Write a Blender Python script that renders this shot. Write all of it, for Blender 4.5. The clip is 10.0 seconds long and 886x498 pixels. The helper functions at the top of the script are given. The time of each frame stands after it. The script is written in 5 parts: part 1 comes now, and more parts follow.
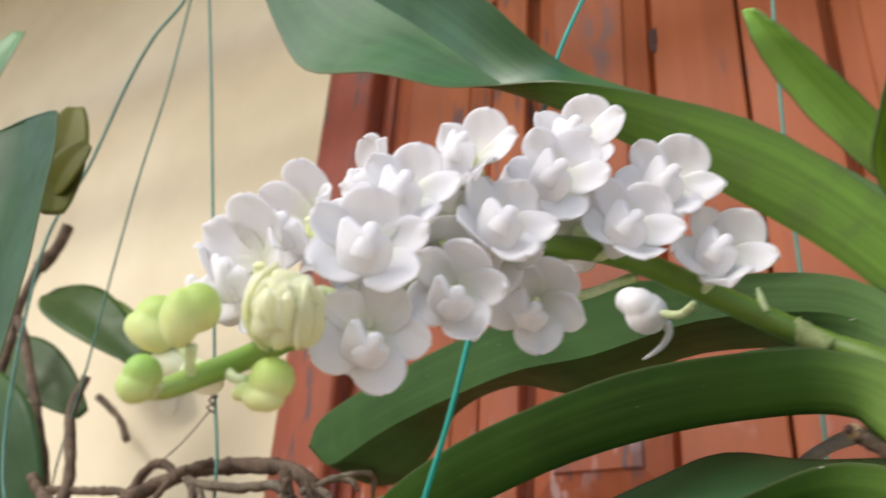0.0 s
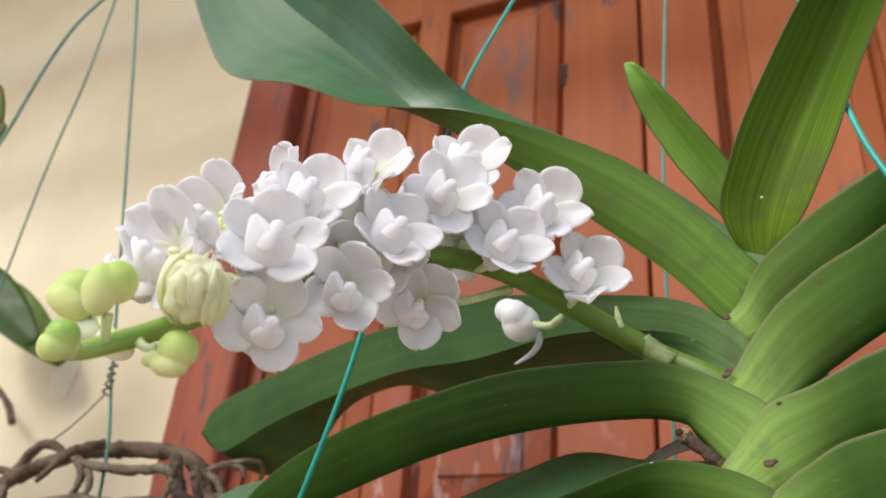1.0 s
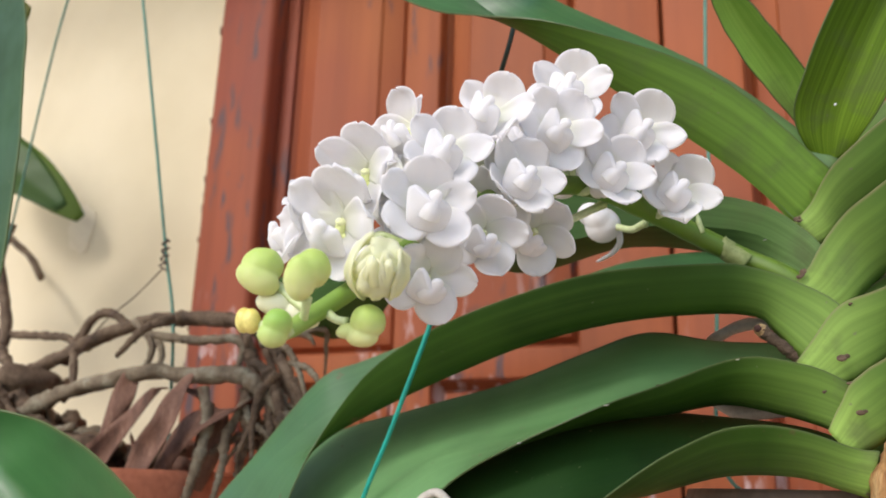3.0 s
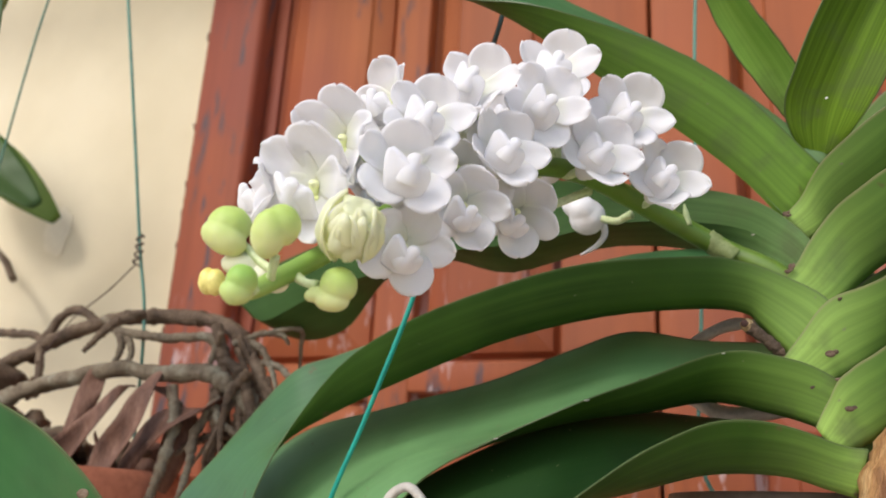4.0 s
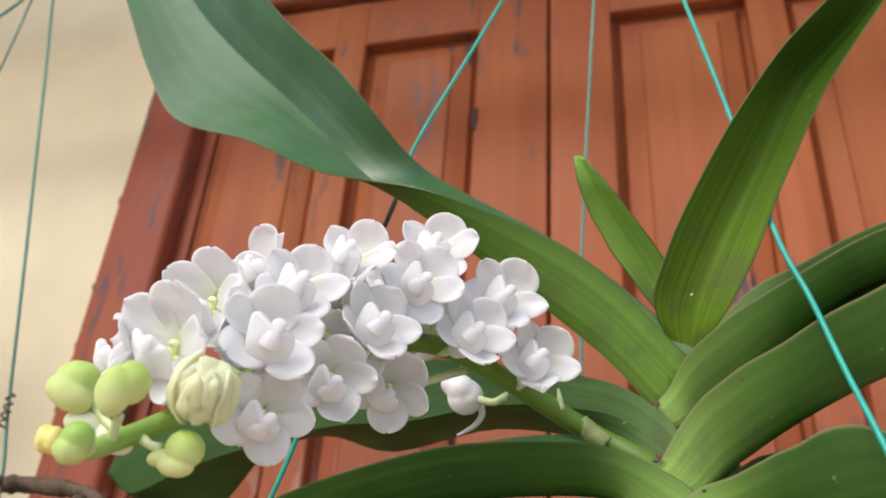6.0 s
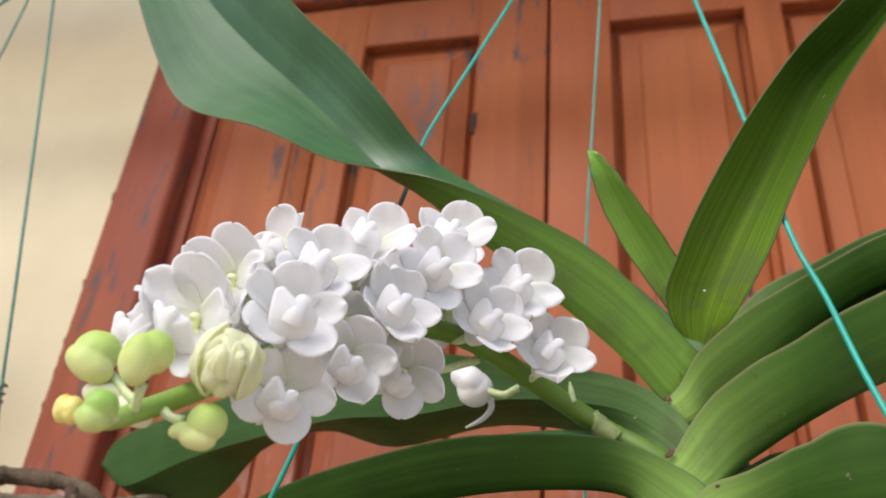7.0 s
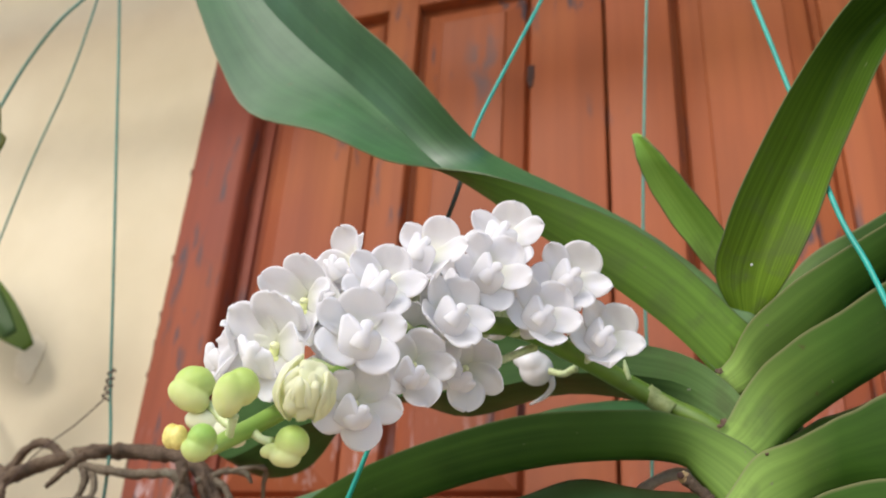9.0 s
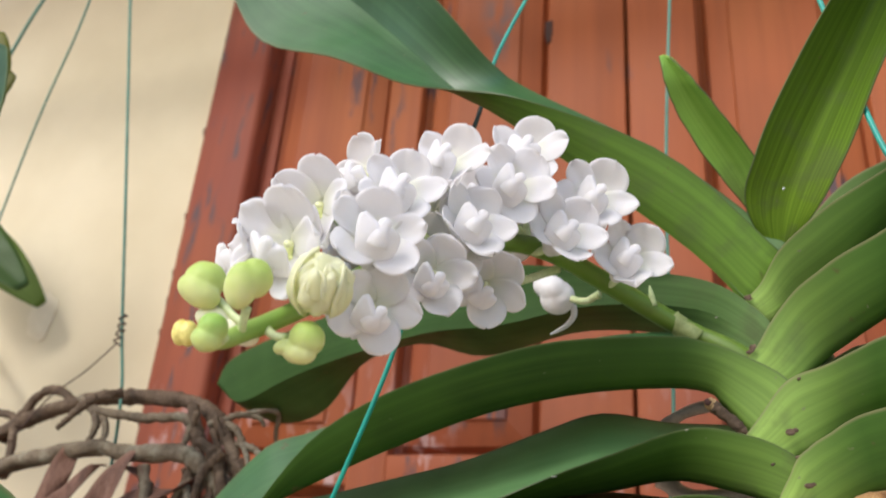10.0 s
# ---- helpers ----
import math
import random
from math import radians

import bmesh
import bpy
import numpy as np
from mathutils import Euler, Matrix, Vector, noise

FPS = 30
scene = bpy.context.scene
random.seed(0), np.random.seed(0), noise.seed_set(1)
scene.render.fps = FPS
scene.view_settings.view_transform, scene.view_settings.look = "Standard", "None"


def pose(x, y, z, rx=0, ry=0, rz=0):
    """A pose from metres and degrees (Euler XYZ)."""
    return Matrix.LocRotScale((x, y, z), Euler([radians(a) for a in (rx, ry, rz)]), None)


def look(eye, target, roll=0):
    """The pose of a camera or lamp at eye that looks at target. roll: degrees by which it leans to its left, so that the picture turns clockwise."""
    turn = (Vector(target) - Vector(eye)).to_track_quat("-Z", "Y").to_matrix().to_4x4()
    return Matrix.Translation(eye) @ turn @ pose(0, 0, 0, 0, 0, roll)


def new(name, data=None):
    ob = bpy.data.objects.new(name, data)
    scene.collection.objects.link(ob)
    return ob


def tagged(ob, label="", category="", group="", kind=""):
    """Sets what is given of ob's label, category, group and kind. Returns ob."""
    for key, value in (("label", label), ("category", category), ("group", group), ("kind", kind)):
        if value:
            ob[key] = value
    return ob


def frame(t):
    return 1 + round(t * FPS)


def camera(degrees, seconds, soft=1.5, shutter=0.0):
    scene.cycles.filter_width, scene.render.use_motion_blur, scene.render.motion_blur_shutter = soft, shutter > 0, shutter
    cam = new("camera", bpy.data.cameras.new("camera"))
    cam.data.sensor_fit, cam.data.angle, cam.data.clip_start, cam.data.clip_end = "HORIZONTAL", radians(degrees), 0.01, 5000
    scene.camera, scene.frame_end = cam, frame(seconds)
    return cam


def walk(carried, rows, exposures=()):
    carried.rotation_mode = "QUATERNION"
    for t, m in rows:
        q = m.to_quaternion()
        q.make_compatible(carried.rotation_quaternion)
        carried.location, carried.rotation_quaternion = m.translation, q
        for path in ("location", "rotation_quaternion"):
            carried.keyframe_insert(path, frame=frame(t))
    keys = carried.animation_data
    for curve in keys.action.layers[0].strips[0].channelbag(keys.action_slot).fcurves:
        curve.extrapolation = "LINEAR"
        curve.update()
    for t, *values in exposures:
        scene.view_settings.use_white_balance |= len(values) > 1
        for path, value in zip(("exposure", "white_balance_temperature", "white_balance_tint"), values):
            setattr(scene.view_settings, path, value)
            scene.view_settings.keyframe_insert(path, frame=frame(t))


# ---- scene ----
cam = camera(55.0, 10.0, soft=1.7, shutter=0.4)
cam.data.dof.use_dof, cam.data.dof.focus_distance, cam.data.dof.aperture_fstop = True, 0.285, 16.0


def aim(x, y, z, yaw, pitch, roll):
    """A pose from an eye, the degrees it is turned to the left and looks up, and its lean to the left."""
    a, b = radians(yaw), radians(pitch)
    way = Vector((-math.sin(a) * math.cos(b), math.cos(a) * math.cos(b), math.sin(b)))
    return look((x, y, z), Vector((x, y, z)) + way, roll)


PATH = [
    (0, 0.0457, -0.2347, 1.3720, 32.61, 28.02, 4.06),
    (0.5, 0.0682, -0.2474, 1.3644, 28.63, 28.90, 4.99),
    (1, 0.0639, -0.2555, 1.3555, 25.87, 29.31, 5.39),
    (1.5, 0.0518, -0.2706, 1.3570, 23.69, 28.21, 3.56),
    (2, 0.0366, -0.3153, 1.3892, 23.88, 20.38, 0.80),
    (2.5, 0.0276, -0.3151, 1.3880, 23.08, 16.12, 1.08),
    (2.7, 0.0296, -0.3153, 1.3883, 22.72, 15.86, 1.14),
    (3.8, 0.0220, -0.2939, 1.3733, 21.35, 17.46, 3.12),
    (4, 0.0247, -0.2956, 1.3725, 21.26, 18.02, 3.04),
    (4.5, 0.0265, -0.3034, 1.3758, 19.93, 21.24, 3.38),
    (5, 0.0386, -0.3007, 1.3824, 17.13, 25.45, 3.13),
    (5.5, 0.0300, -0.2965, 1.3775, 15.42, 28.14, 3.61),
    (5.7, 0.0398, -0.2956, 1.3741, 15.98, 29.24, 4.07),
    (6.8, 0.0290, -0.2844, 1.3628, 14.52, 31.69, 4.44),
    (7, 0.0261, -0.2882, 1.3623, 14.77, 31.45, 5.02),
    (7.5, 0.0237, -0.2887, 1.3596, 15.44, 31.05, 5.26),
    (8, 0.0292, -0.2994, 1.3616, 16.11, 30.49, 5.18),
    (8.5, 0.0240, -0.3094, 1.3600, 17.38, 29.40, 4.93),
    (9, 0.0423, -0.3189, 1.3748, 20.19, 26.44, 3.74),
    (9.5, 0.0395, -0.3146, 1.3712, 20.55, 25.08, 3.96),
    (10, 0.0337, -0.2986, 1.3572, 21.02, 25.20, 4.48),
]
walk(cam, [(t, aim(*row)) for t, *row in PATH])

# ---- world and light ----
SUN_UP, SUN_TURN = 41.0, 200.0
world = bpy.data.worlds.new("World")
scene.world = world
world.use_nodes = True
wn = world.node_tree.nodes
sky = wn.new("ShaderNodeTexSky")
sky.sky_type, sky.sun_disc = "NISHITA", False
sky.sun_elevation, sky.sun_rotation = radians(SUN_UP), radians(SUN_TURN)
sky.air_density, sky.dust_density, sky.ozone_density = 1.0, 2.2, 1.2
world.node_tree.links.new(sky.outputs[0], wn["Background"].inputs[0])
wn["Background"].inputs[1].default_value = 0.255
sun = new("sun", bpy.data.lights.new("sun", "SUN"))
sun.data.energy, sun.data.angle, sun.data.color = 0.95, radians(9), (1.0, 0.975, 0.955)
a, b = radians(SUN_TURN), radians(SUN_UP)
sun.matrix_world = look((math.sin(a) * math.cos(b) * 6, math.cos(a) * math.cos(b) * 6, 1.5 + math.sin(b) * 6), (0, 0, 1.5))
scene.view_settings.exposure = 0.12


# ---- materials ----
def material(name, build, rough=0.5, metal=0.0):
    m = bpy.data.materials.new(name)
    m.use_nodes = True
    n, l = m.node_tree.nodes, m.node_tree.links
    bsdf = n["Principled BSDF"]
    bsdf.inputs["Roughness"].default_value, bsdf.inputs["Metallic"].default_value = rough, metal
    build(n, l, bsdf)
    return m


def tex(n, l, scale, detail=4.0, space="Object", stretch=(1, 1, 1), kind="ShaderNodeTexNoise"):
    co, mp, t = n.new("ShaderNodeTexCoord"), n.new("ShaderNodeMapping"), n.new(kind)
    mp.inputs["Scale"].default_value = stretch
    l.new(co.outputs[space], mp.inputs[0])
    l.new(mp.outputs[0], t.inputs["Vector"])
    t.inputs["Scale"].default_value = scale
    if "Detail" in t.inputs:
        t.inputs["Detail"].default_value = detail
    return t.outputs[0]


def ramp(n, l, source, stops):
    r = n.new("ShaderNodeValToRGB")
    l.new(source, r.inputs[0])
    e = r.color_ramp.elements
    while len(e) < len(stops):
        e.new(0.5)
    for k, (at, c) in zip(e, stops):
        k.position, k.color = at, (*c, 1) if len(c) == 3 else c
    return r.outputs[0]


def mix(n, l, fac, a, b, mode="MIX"):
    m = n.new("ShaderNodeMix")
    m.data_type, m.blend_type = "RGBA", mode
    for socket, v in ((m.inputs[0], fac), (m.inputs[6], a), (m.inputs[7], b)):
        if isinstance(v, (int, float)):
            socket.default_value = v
        elif isinstance(v, tuple):
            socket.default_value = (*v, 1)
        else:
            l.new(v, socket)
    return m.outputs[2]


def bump(n, l, bsdf, source, strength, distance=0.001):
    b = n.new("ShaderNodeBump")
    b.inputs["Strength"].default_value, b.inputs["Distance"].default_value = strength, distance
    l.new(source, b.inputs["Height"])
    l.new(b.outputs[0], bsdf.inputs["Normal"])


def through_light(n, l, bsdf, colour, share):
    """Lets part of the light pass a thin sheet: petals and leaves against the sky."""
    t, m = n.new("ShaderNodeBsdfTranslucent"), n.new("ShaderNodeMixShader")
    l.new(colour, t.inputs["Color"])
    m.inputs[0].default_value = share
    l.new(bsdf.outputs[0], m.inputs[1])
    l.new(t.outputs[0], m.inputs[2])
    l.new(m.outputs[0], n["Material Output"].inputs["Surface"])


def leaf_material(name, dark, mid, base, gloss, reach=0.42, hold=0.45, sheen=0.5, rim=(0.10, 0.14, 0.05), bands=14, ribs=0.15):
    def build(n, l, bsdf):
        uv = n.new("ShaderNodeUVMap")
        sep = n.new("ShaderNodeSeparateXYZ")
        l.new(uv.outputs[0], sep.inputs[0])
        veins = tex(n, l, 1.0, 4.0, "UV", (bands, 0.6, 1))
        blotch = tex(n, l, 38.0, 5.0)
        fine = tex(n, l, 420.0, 3.0)
        body = mix(n, l, ramp(n, l, veins, [(0.5 - 0.09, (0.5 - ribs,) * 3), (0.5 + 0.09, (0.5 + ribs,) * 3)]), dark, mid)
        body = mix(n, l, ramp(n, l, blotch, [(0.45, (0, 0, 0)), (0.75, (0.45, 0.45, 0.45))]), body, tuple(0.55 * v for v in mid))
        wide = tex(n, l, 14.0, 3.0)
        body = mix(n, l, ramp(n, l, wide, [(0.4, (0, 0, 0)), (0.7, (0.55, 0.55, 0.55))]), body, tuple(1.5 * v for v in mid))
        toward = ramp(n, l, sep.outputs[1], [(0.0, (1, 1, 1)), (reach * 0.4, (hold,) * 3), (reach, (0, 0, 0))])
        streak = mix(n, l, ramp(n, l, veins, [(0.38, (0, 0, 0)), (0.62, (1, 1, 1))]), tuple((0.92 - 0.75 * ribs) * v for v in base), base)
        body = mix(n, l, toward, body, streak)
        dirt = mix(n, l, ramp(n, l, tex(n, l, 70.0, 7.0), [(0.50, (0, 0, 0)), (0.66, (0.7, 0.7, 0.7))]), (0, 0, 0), toward)
        body = mix(n, l, dirt, body, (0.085, 0.105, 0.045))
        specks = ramp(n, l, tex(n, l, 240.0, 2.0), [(0.74, (0, 0, 0)), (0.79, (1, 1, 1))])
        body = mix(n, l, specks, body, (0.16, 0.17, 0.09))
        marks = ramp(n, l, tex(n, l, 75.0, 3.0), [(0.725, (0, 0, 0)), (0.765, (0.7, 0.7, 0.7))])
        body = mix(n, l, marks, body, (0.10, 0.075, 0.03))
        edge = ramp(n, l, sep.outputs[0], [(0.0, (1, 1, 1)), (0.018, (0, 0, 0)), (0.982, (0, 0, 0)), (1.0, (1, 1, 1))])
        body = mix(n, l, edge, body, rim)
        l.new(body, bsdf.inputs["Base Color"])
        l.new(ramp(n, l, blotch, [(0.3, (gloss - 0.08,) * 3), (0.7, (gloss + 0.12,) * 3)]), bsdf.inputs["Roughness"])
        bsdf.inputs["Specular IOR Level"].default_value = sheen
        through_light(n, l, bsdf, body, 0.10)
        both = n.new("ShaderNodeMath")
        both.operation = "MULTIPLY_ADD"
        both.inputs[1].default_value = 0.25
        l.new(fine, both.inputs[0])
        l.new(veins, both.inputs[2])
        bump(n, l, bsdf, both.outputs[0], 0.28, 0.0005)
    return material(name, build, gloss)


def petal_material(name, tip, heart, reach):
    def build(n, l, bsdf):
        uv, sep = n.new("ShaderNodeUVMap"), n.new("ShaderNodeSeparateXYZ")
        l.new(uv.outputs[0], sep.inputs[0])
        veins = tex(n, l, 1.0, 2.0, "UV", (26, 1.2, 1))
        c = mix(n, l, ramp(n, l, sep.outputs[1], [(0.0, (1, 1, 1)), (reach, (0, 0, 0))]), tip, heart)
        c = mix(n, l, ramp(n, l, veins, [(0.4, (0, 0, 0)), (0.7, (0.12, 0.12, 0.12))]), c, tuple(0.9 * v for v in tip))
        l.new(c, bsdf.inputs["Base Color"])
        bsdf.inputs["Specular IOR Level"].default_value = 0.15
        bsdf.inputs["Subsurface Weight"].default_value, bsdf.inputs["Subsurface Scale"].default_value = 0.6, 0.004
        bsdf.inputs["Subsurface Radius"].default_value = (1.0, 0.95, 0.85)
        bump(n, l, bsdf, veins, 0.08, 0.0002)
        through_light(n, l, bsdf, c, 0.36)
    return material(name, build, 0.65)


def mottled(name, stops, scale, rough, detail=6.0, relief=0.4, depth=0.002, stretch=(1, 1, 1), metal=0.0, grit=0.5):
    def build(n, l, bsdf):
        big, small = tex(n, l, scale, detail, stretch=stretch), tex(n, l, scale * 7, 4.0, stretch=stretch)
        c = ramp(n, l, big, stops)
        c = mix(n, l, ramp(n, l, small, [(0.4, (0, 0, 0)), (0.75, (grit,) * 3)]), c, tuple(0.6 * v for v in stops[0][1]))
        l.new(c, bsdf.inputs["Base Color"])
        l.new(ramp(n, l, small, [(0.3, (rough - 0.1,) * 3), (0.7, (min(1, rough + 0.1),) * 3)]), bsdf.inputs["Roughness"])
        bump(n, l, bsdf, small, relief, depth)
    return material(name, build, rough, metal)


DOOR_FACE = 0.402


def painted_wood(name, tone, worn, bare=None):
    """Varnish-red paint over grain, faded in streaks, with chips that show grey wood and pale filler."""
    def build(n, l, bsdf):
        grain = tex(n, l, 1.0, 6.0, stretch=(70, 70, 3.0))
        fade = tex(n, l, 1.0, 4.0, stretch=(9, 9, 2.2))
        wide = tex(n, l, 3.2, 3.0)
        info = n.new("ShaderNodeObjectInfo")
        c = ramp(n, l, fade, [(0.25, tuple(0.62 * v for v in tone)), (0.5, tone), (0.78, (tone[0] * 1.18, tone[1] * 1.5, tone[2] * 1.5))])
        c = mix(n, l, ramp(n, l, grain, [(0.42, (0, 0, 0)), (0.7, (0.4, 0.4, 0.4))]), c, tuple(0.5 * v for v in tone))
        c = mix(n, l, ramp(n, l, wide, [(0.45, (0, 0, 0)), (0.66, (0.55, 0.55, 0.55))]), c, (tone[0] * 0.72, tone[1] * 0.62, tone[2] * 1.1))
        c = mix(n, l, ramp(n, l, info.outputs["Random"], [(0, (0, 0, 0)), (1, (0.25, 0.25, 0.25))]), c, tuple(0.7 * v for v in tone))
        chips = n.new("ShaderNodeMath")
        chips.operation = "MULTIPLY"
        l.new(ramp(n, l, tex(n, l, 1.0, 8.0, stretch=(85, 85, 16)), [(0.55, (0, 0, 0)), (0.64, (1, 1, 1))]), chips.inputs[0])
        l.new(ramp(n, l, tex(n, l, 5.5, 2.0), [(1.0 - worn, (0, 0, 0)), (1.06 - worn, (1, 1, 1))]), chips.inputs[1])
        c = mix(n, l, chips.outputs[0], c, (0.088, 0.058, 0.062))
        if bare:
            # a smear where the paint has gone grey
            co, off, far = n.new("ShaderNodeTexCoord"), n.new("ShaderNodeMapping"), n.new("ShaderNodeVectorMath")
            off.vector_type, far.operation = "TEXTURE", "LENGTH"
            off.inputs["Location"].default_value, off.inputs["Scale"].default_value = (bare[0], DOOR_FACE, bare[1]), (0.026, 0.2, 0.075)
            l.new(co.outputs["Object"], off.inputs[0])
            l.new(off.outputs[0], far.inputs[0])
            smear = n.new("ShaderNodeMath")
            smear.operation = "MULTIPLY"
            l.new(ramp(n, l, far.outputs["Value"], [(0.3, (0.85, 0.85, 0.85)), (1.0, (0, 0, 0))]), smear.inputs[0])
            l.new(ramp(n, l, tex(n, l, 1.0, 6.0, stretch=(60, 60, 22)), [(0.42, (0, 0, 0)), (0.58, (1, 1, 1))]), smear.inputs[1])
            c = mix(n, l, smear.outputs[0], c, (0.125, 0.088, 0.085))
        pale = n.new("ShaderNodeMath")
        pale.operation = "MULTIPLY"
        l.new(ramp(n, l, tex(n, l, 1.0, 5.0, stretch=(75, 75, 22)), [(0.56, (0, 0, 0)), (0.62, (1, 1, 1))]), pale.inputs[0])
        l.new(ramp(n, l, tex(n, l, 8.0, 2.0), [(0.45, (0, 0, 0)), (0.53, (0.85, 0.85, 0.85))]), pale.inputs[1])
        where, up, low = n.new("ShaderNodeTexCoord"), n.new("ShaderNodeSeparateXYZ"), n.new("ShaderNodeMath")
        l.new(where.outputs["Object"], up.inputs[0])
        low.operation = "MULTIPLY"
        splash = n.new("ShaderNodeMapRange")
        splash.inputs["From Min"].default_value, splash.inputs["From Max"].default_value = 1.60, 1.50
        l.new(up.outputs[2], splash.inputs["Value"])
        l.new(splash.outputs[0], low.inputs[1])
        l.new(pale.outputs[0], low.inputs[0])
        c = mix(n, l, low.outputs[0], c, (0.50, 0.36, 0.34))
        l.new(c, bsdf.inputs["Base Color"])
        l.new(ramp(n, l, fade, [(0.3, (0.50,) * 3), (0.7, (0.68,) * 3)]), bsdf.inputs["Roughness"])
        bsdf.inputs["Specular IOR Level"].default_value = 0.25
        bump(n, l, bsdf, grain, 0.3, 0.0008)
    return material(name, build, 0.45)


def plain(name, colour, rough, metal=0.0):
    def build(n, l, bsdf):
        t = tex(n, l, 90.0, 4.0)
        l.new(ramp(n, l, t, [(0.3, tuple(0.82 * v for v in colour)), (0.7, tuple(min(1, 1.1 * v) for v in colour))]), bsdf.inputs["Base Color"])
    return material(name, build, rough, metal)


RIM = (0.09, 0.13, 0.045)
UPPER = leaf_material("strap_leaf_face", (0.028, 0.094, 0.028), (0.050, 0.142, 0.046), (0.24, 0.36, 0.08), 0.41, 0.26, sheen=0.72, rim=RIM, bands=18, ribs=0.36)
LOWER = leaf_material("pale_and_lit_leaf_face", (0.074, 0.190, 0.062), (0.120, 0.255, 0.098), (0.28, 0.40, 0.11), 0.46, 0.26, sheen=0.45, rim=RIM, bands=12, ribs=0.25)
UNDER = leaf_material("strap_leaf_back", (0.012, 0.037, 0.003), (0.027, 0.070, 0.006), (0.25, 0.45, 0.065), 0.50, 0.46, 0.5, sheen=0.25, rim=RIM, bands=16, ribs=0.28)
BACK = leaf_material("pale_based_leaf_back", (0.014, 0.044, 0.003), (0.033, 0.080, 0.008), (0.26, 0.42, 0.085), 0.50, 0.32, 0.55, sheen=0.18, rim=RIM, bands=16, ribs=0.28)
YOUNG = leaf_material("young_leaf", (0.18, 0.37, 0.052), (0.27, 0.47, 0.085), (0.30, 0.48, 0.09), 0.46, sheen=0.3, bands=26, ribs=0.3)
BROAD = leaf_material("upright_leaf", (0.018, 0.050, 0.003), (0.037, 0.080, 0.005), (0.20, 0.34, 0.03), 0.52, 0.60, 0.62, sheen=0.1, bands=30, ribs=0.40)
BLUISH = leaf_material("bluish_leaf", (0.030, 0.118, 0.030), (0.050, 0.160, 0.045), (0.06, 0.17, 0.05), 0.36, sheen=0.5, bands=10, ribs=0.15)
BUDLEAF = leaf_material("dull_olive_leaf", (0.075, 0.082, 0.006), (0.105, 0.105, 0.010), (0.11, 0.12, 0.014), 0.5, sheen=0.2)
SIDE = leaf_material("near_leaf", (0.022, 0.062, 0.008), (0.048, 0.112, 0.014), (0.34, 0.52, 0.11), 0.46, 0.56, 0.50, sheen=0.22, rim=(0.22, 0.22, 0.10), bands=18, ribs=0.26)
DARKOLIVE = leaf_material("dark_leaf", (0.026, 0.060, 0.010), (0.045, 0.092, 0.016), (0.06, 0.11, 0.02), 0.45, sheen=0.3)
OLIVE = leaf_material("olive_green_leaf", (0.060, 0.105, 0.012), (0.095, 0.150, 0.020), (0.12, 0.17, 0.03), 0.5, sheen=0.2)
GREYLEAF = leaf_material("grey_green_leaf", (0.030, 0.078, 0.028), (0.042, 0.098, 0.038), (0.06, 0.12, 0.04), 0.42, sheen=0.25)
OLD = leaf_material("greyish_old_leaf", (0.030, 0.074, 0.015), (0.048, 0.104, 0.025), (0.16, 0.27, 0.09), 0.52, 0.46, sheen=0.15, rim=RIM, bands=10, ribs=0.3)
DEEP = leaf_material("deep_and_shaded_leaf", (0.013, 0.046, 0.010), (0.021, 0.062, 0.013), (0.09, 0.17, 0.035), 0.48, sheen=0.2, rim=RIM)
WHITE = petal_material("white_petal", (0.930, 0.915, 0.932), (0.89, 0.90, 0.72), 0.36)
LIP = petal_material("white_lip", (0.930, 0.915, 0.932), (0.92, 0.91, 0.88), 0.2)
WAX = plain("white_wax", (0.86, 0.85, 0.86), 0.6)
CREAMY = petal_material("opening_petal", (0.95, 0.955, 0.66), (0.93, 0.95, 0.58), 0.7)
def bud_skin(name, foot, tip):
    def build(n, l, bsdf):
        co, sep = n.new("ShaderNodeTexCoord"), n.new("ShaderNodeSeparateXYZ")
        l.new(co.outputs["Generated"], sep.inputs[0])
        soft = tex(n, l, 160.0, 3.0)
        along = n.new("ShaderNodeMath")
        along.operation = "MULTIPLY_ADD"
        along.inputs[1].default_value = 0.35
        l.new(soft, along.inputs[0])
        l.new(sep.outputs[2], along.inputs[2])
        c = ramp(n, l, along.outputs[0], [(0.42, foot), (0.72, tuple(0.5 * (p + q) for p, q in zip(foot, tip))), (1.05, tip)])
        c = mix(n, l, ramp(n, l, tex(n, l, 900.0, 2.0), [(0.72, (0, 0, 0)), (0.8, (0.5, 0.5, 0.5))]), c, tuple(0.6 * v for v in tip))
        l.new(c, bsdf.inputs["Base Color"])
        bsdf.inputs["Subsurface Weight"].default_value, bsdf.inputs["Subsurface Scale"].default_value = 0.4, 0.002
        bsdf.inputs["Subsurface Radius"].default_value = (0.9, 1.0, 0.5)
        bsdf.inputs["Specular IOR Level"].default_value = 0.35
        bump(n, l, bsdf, soft, 0.1, 0.0004)
    return material(name, build, 0.5)


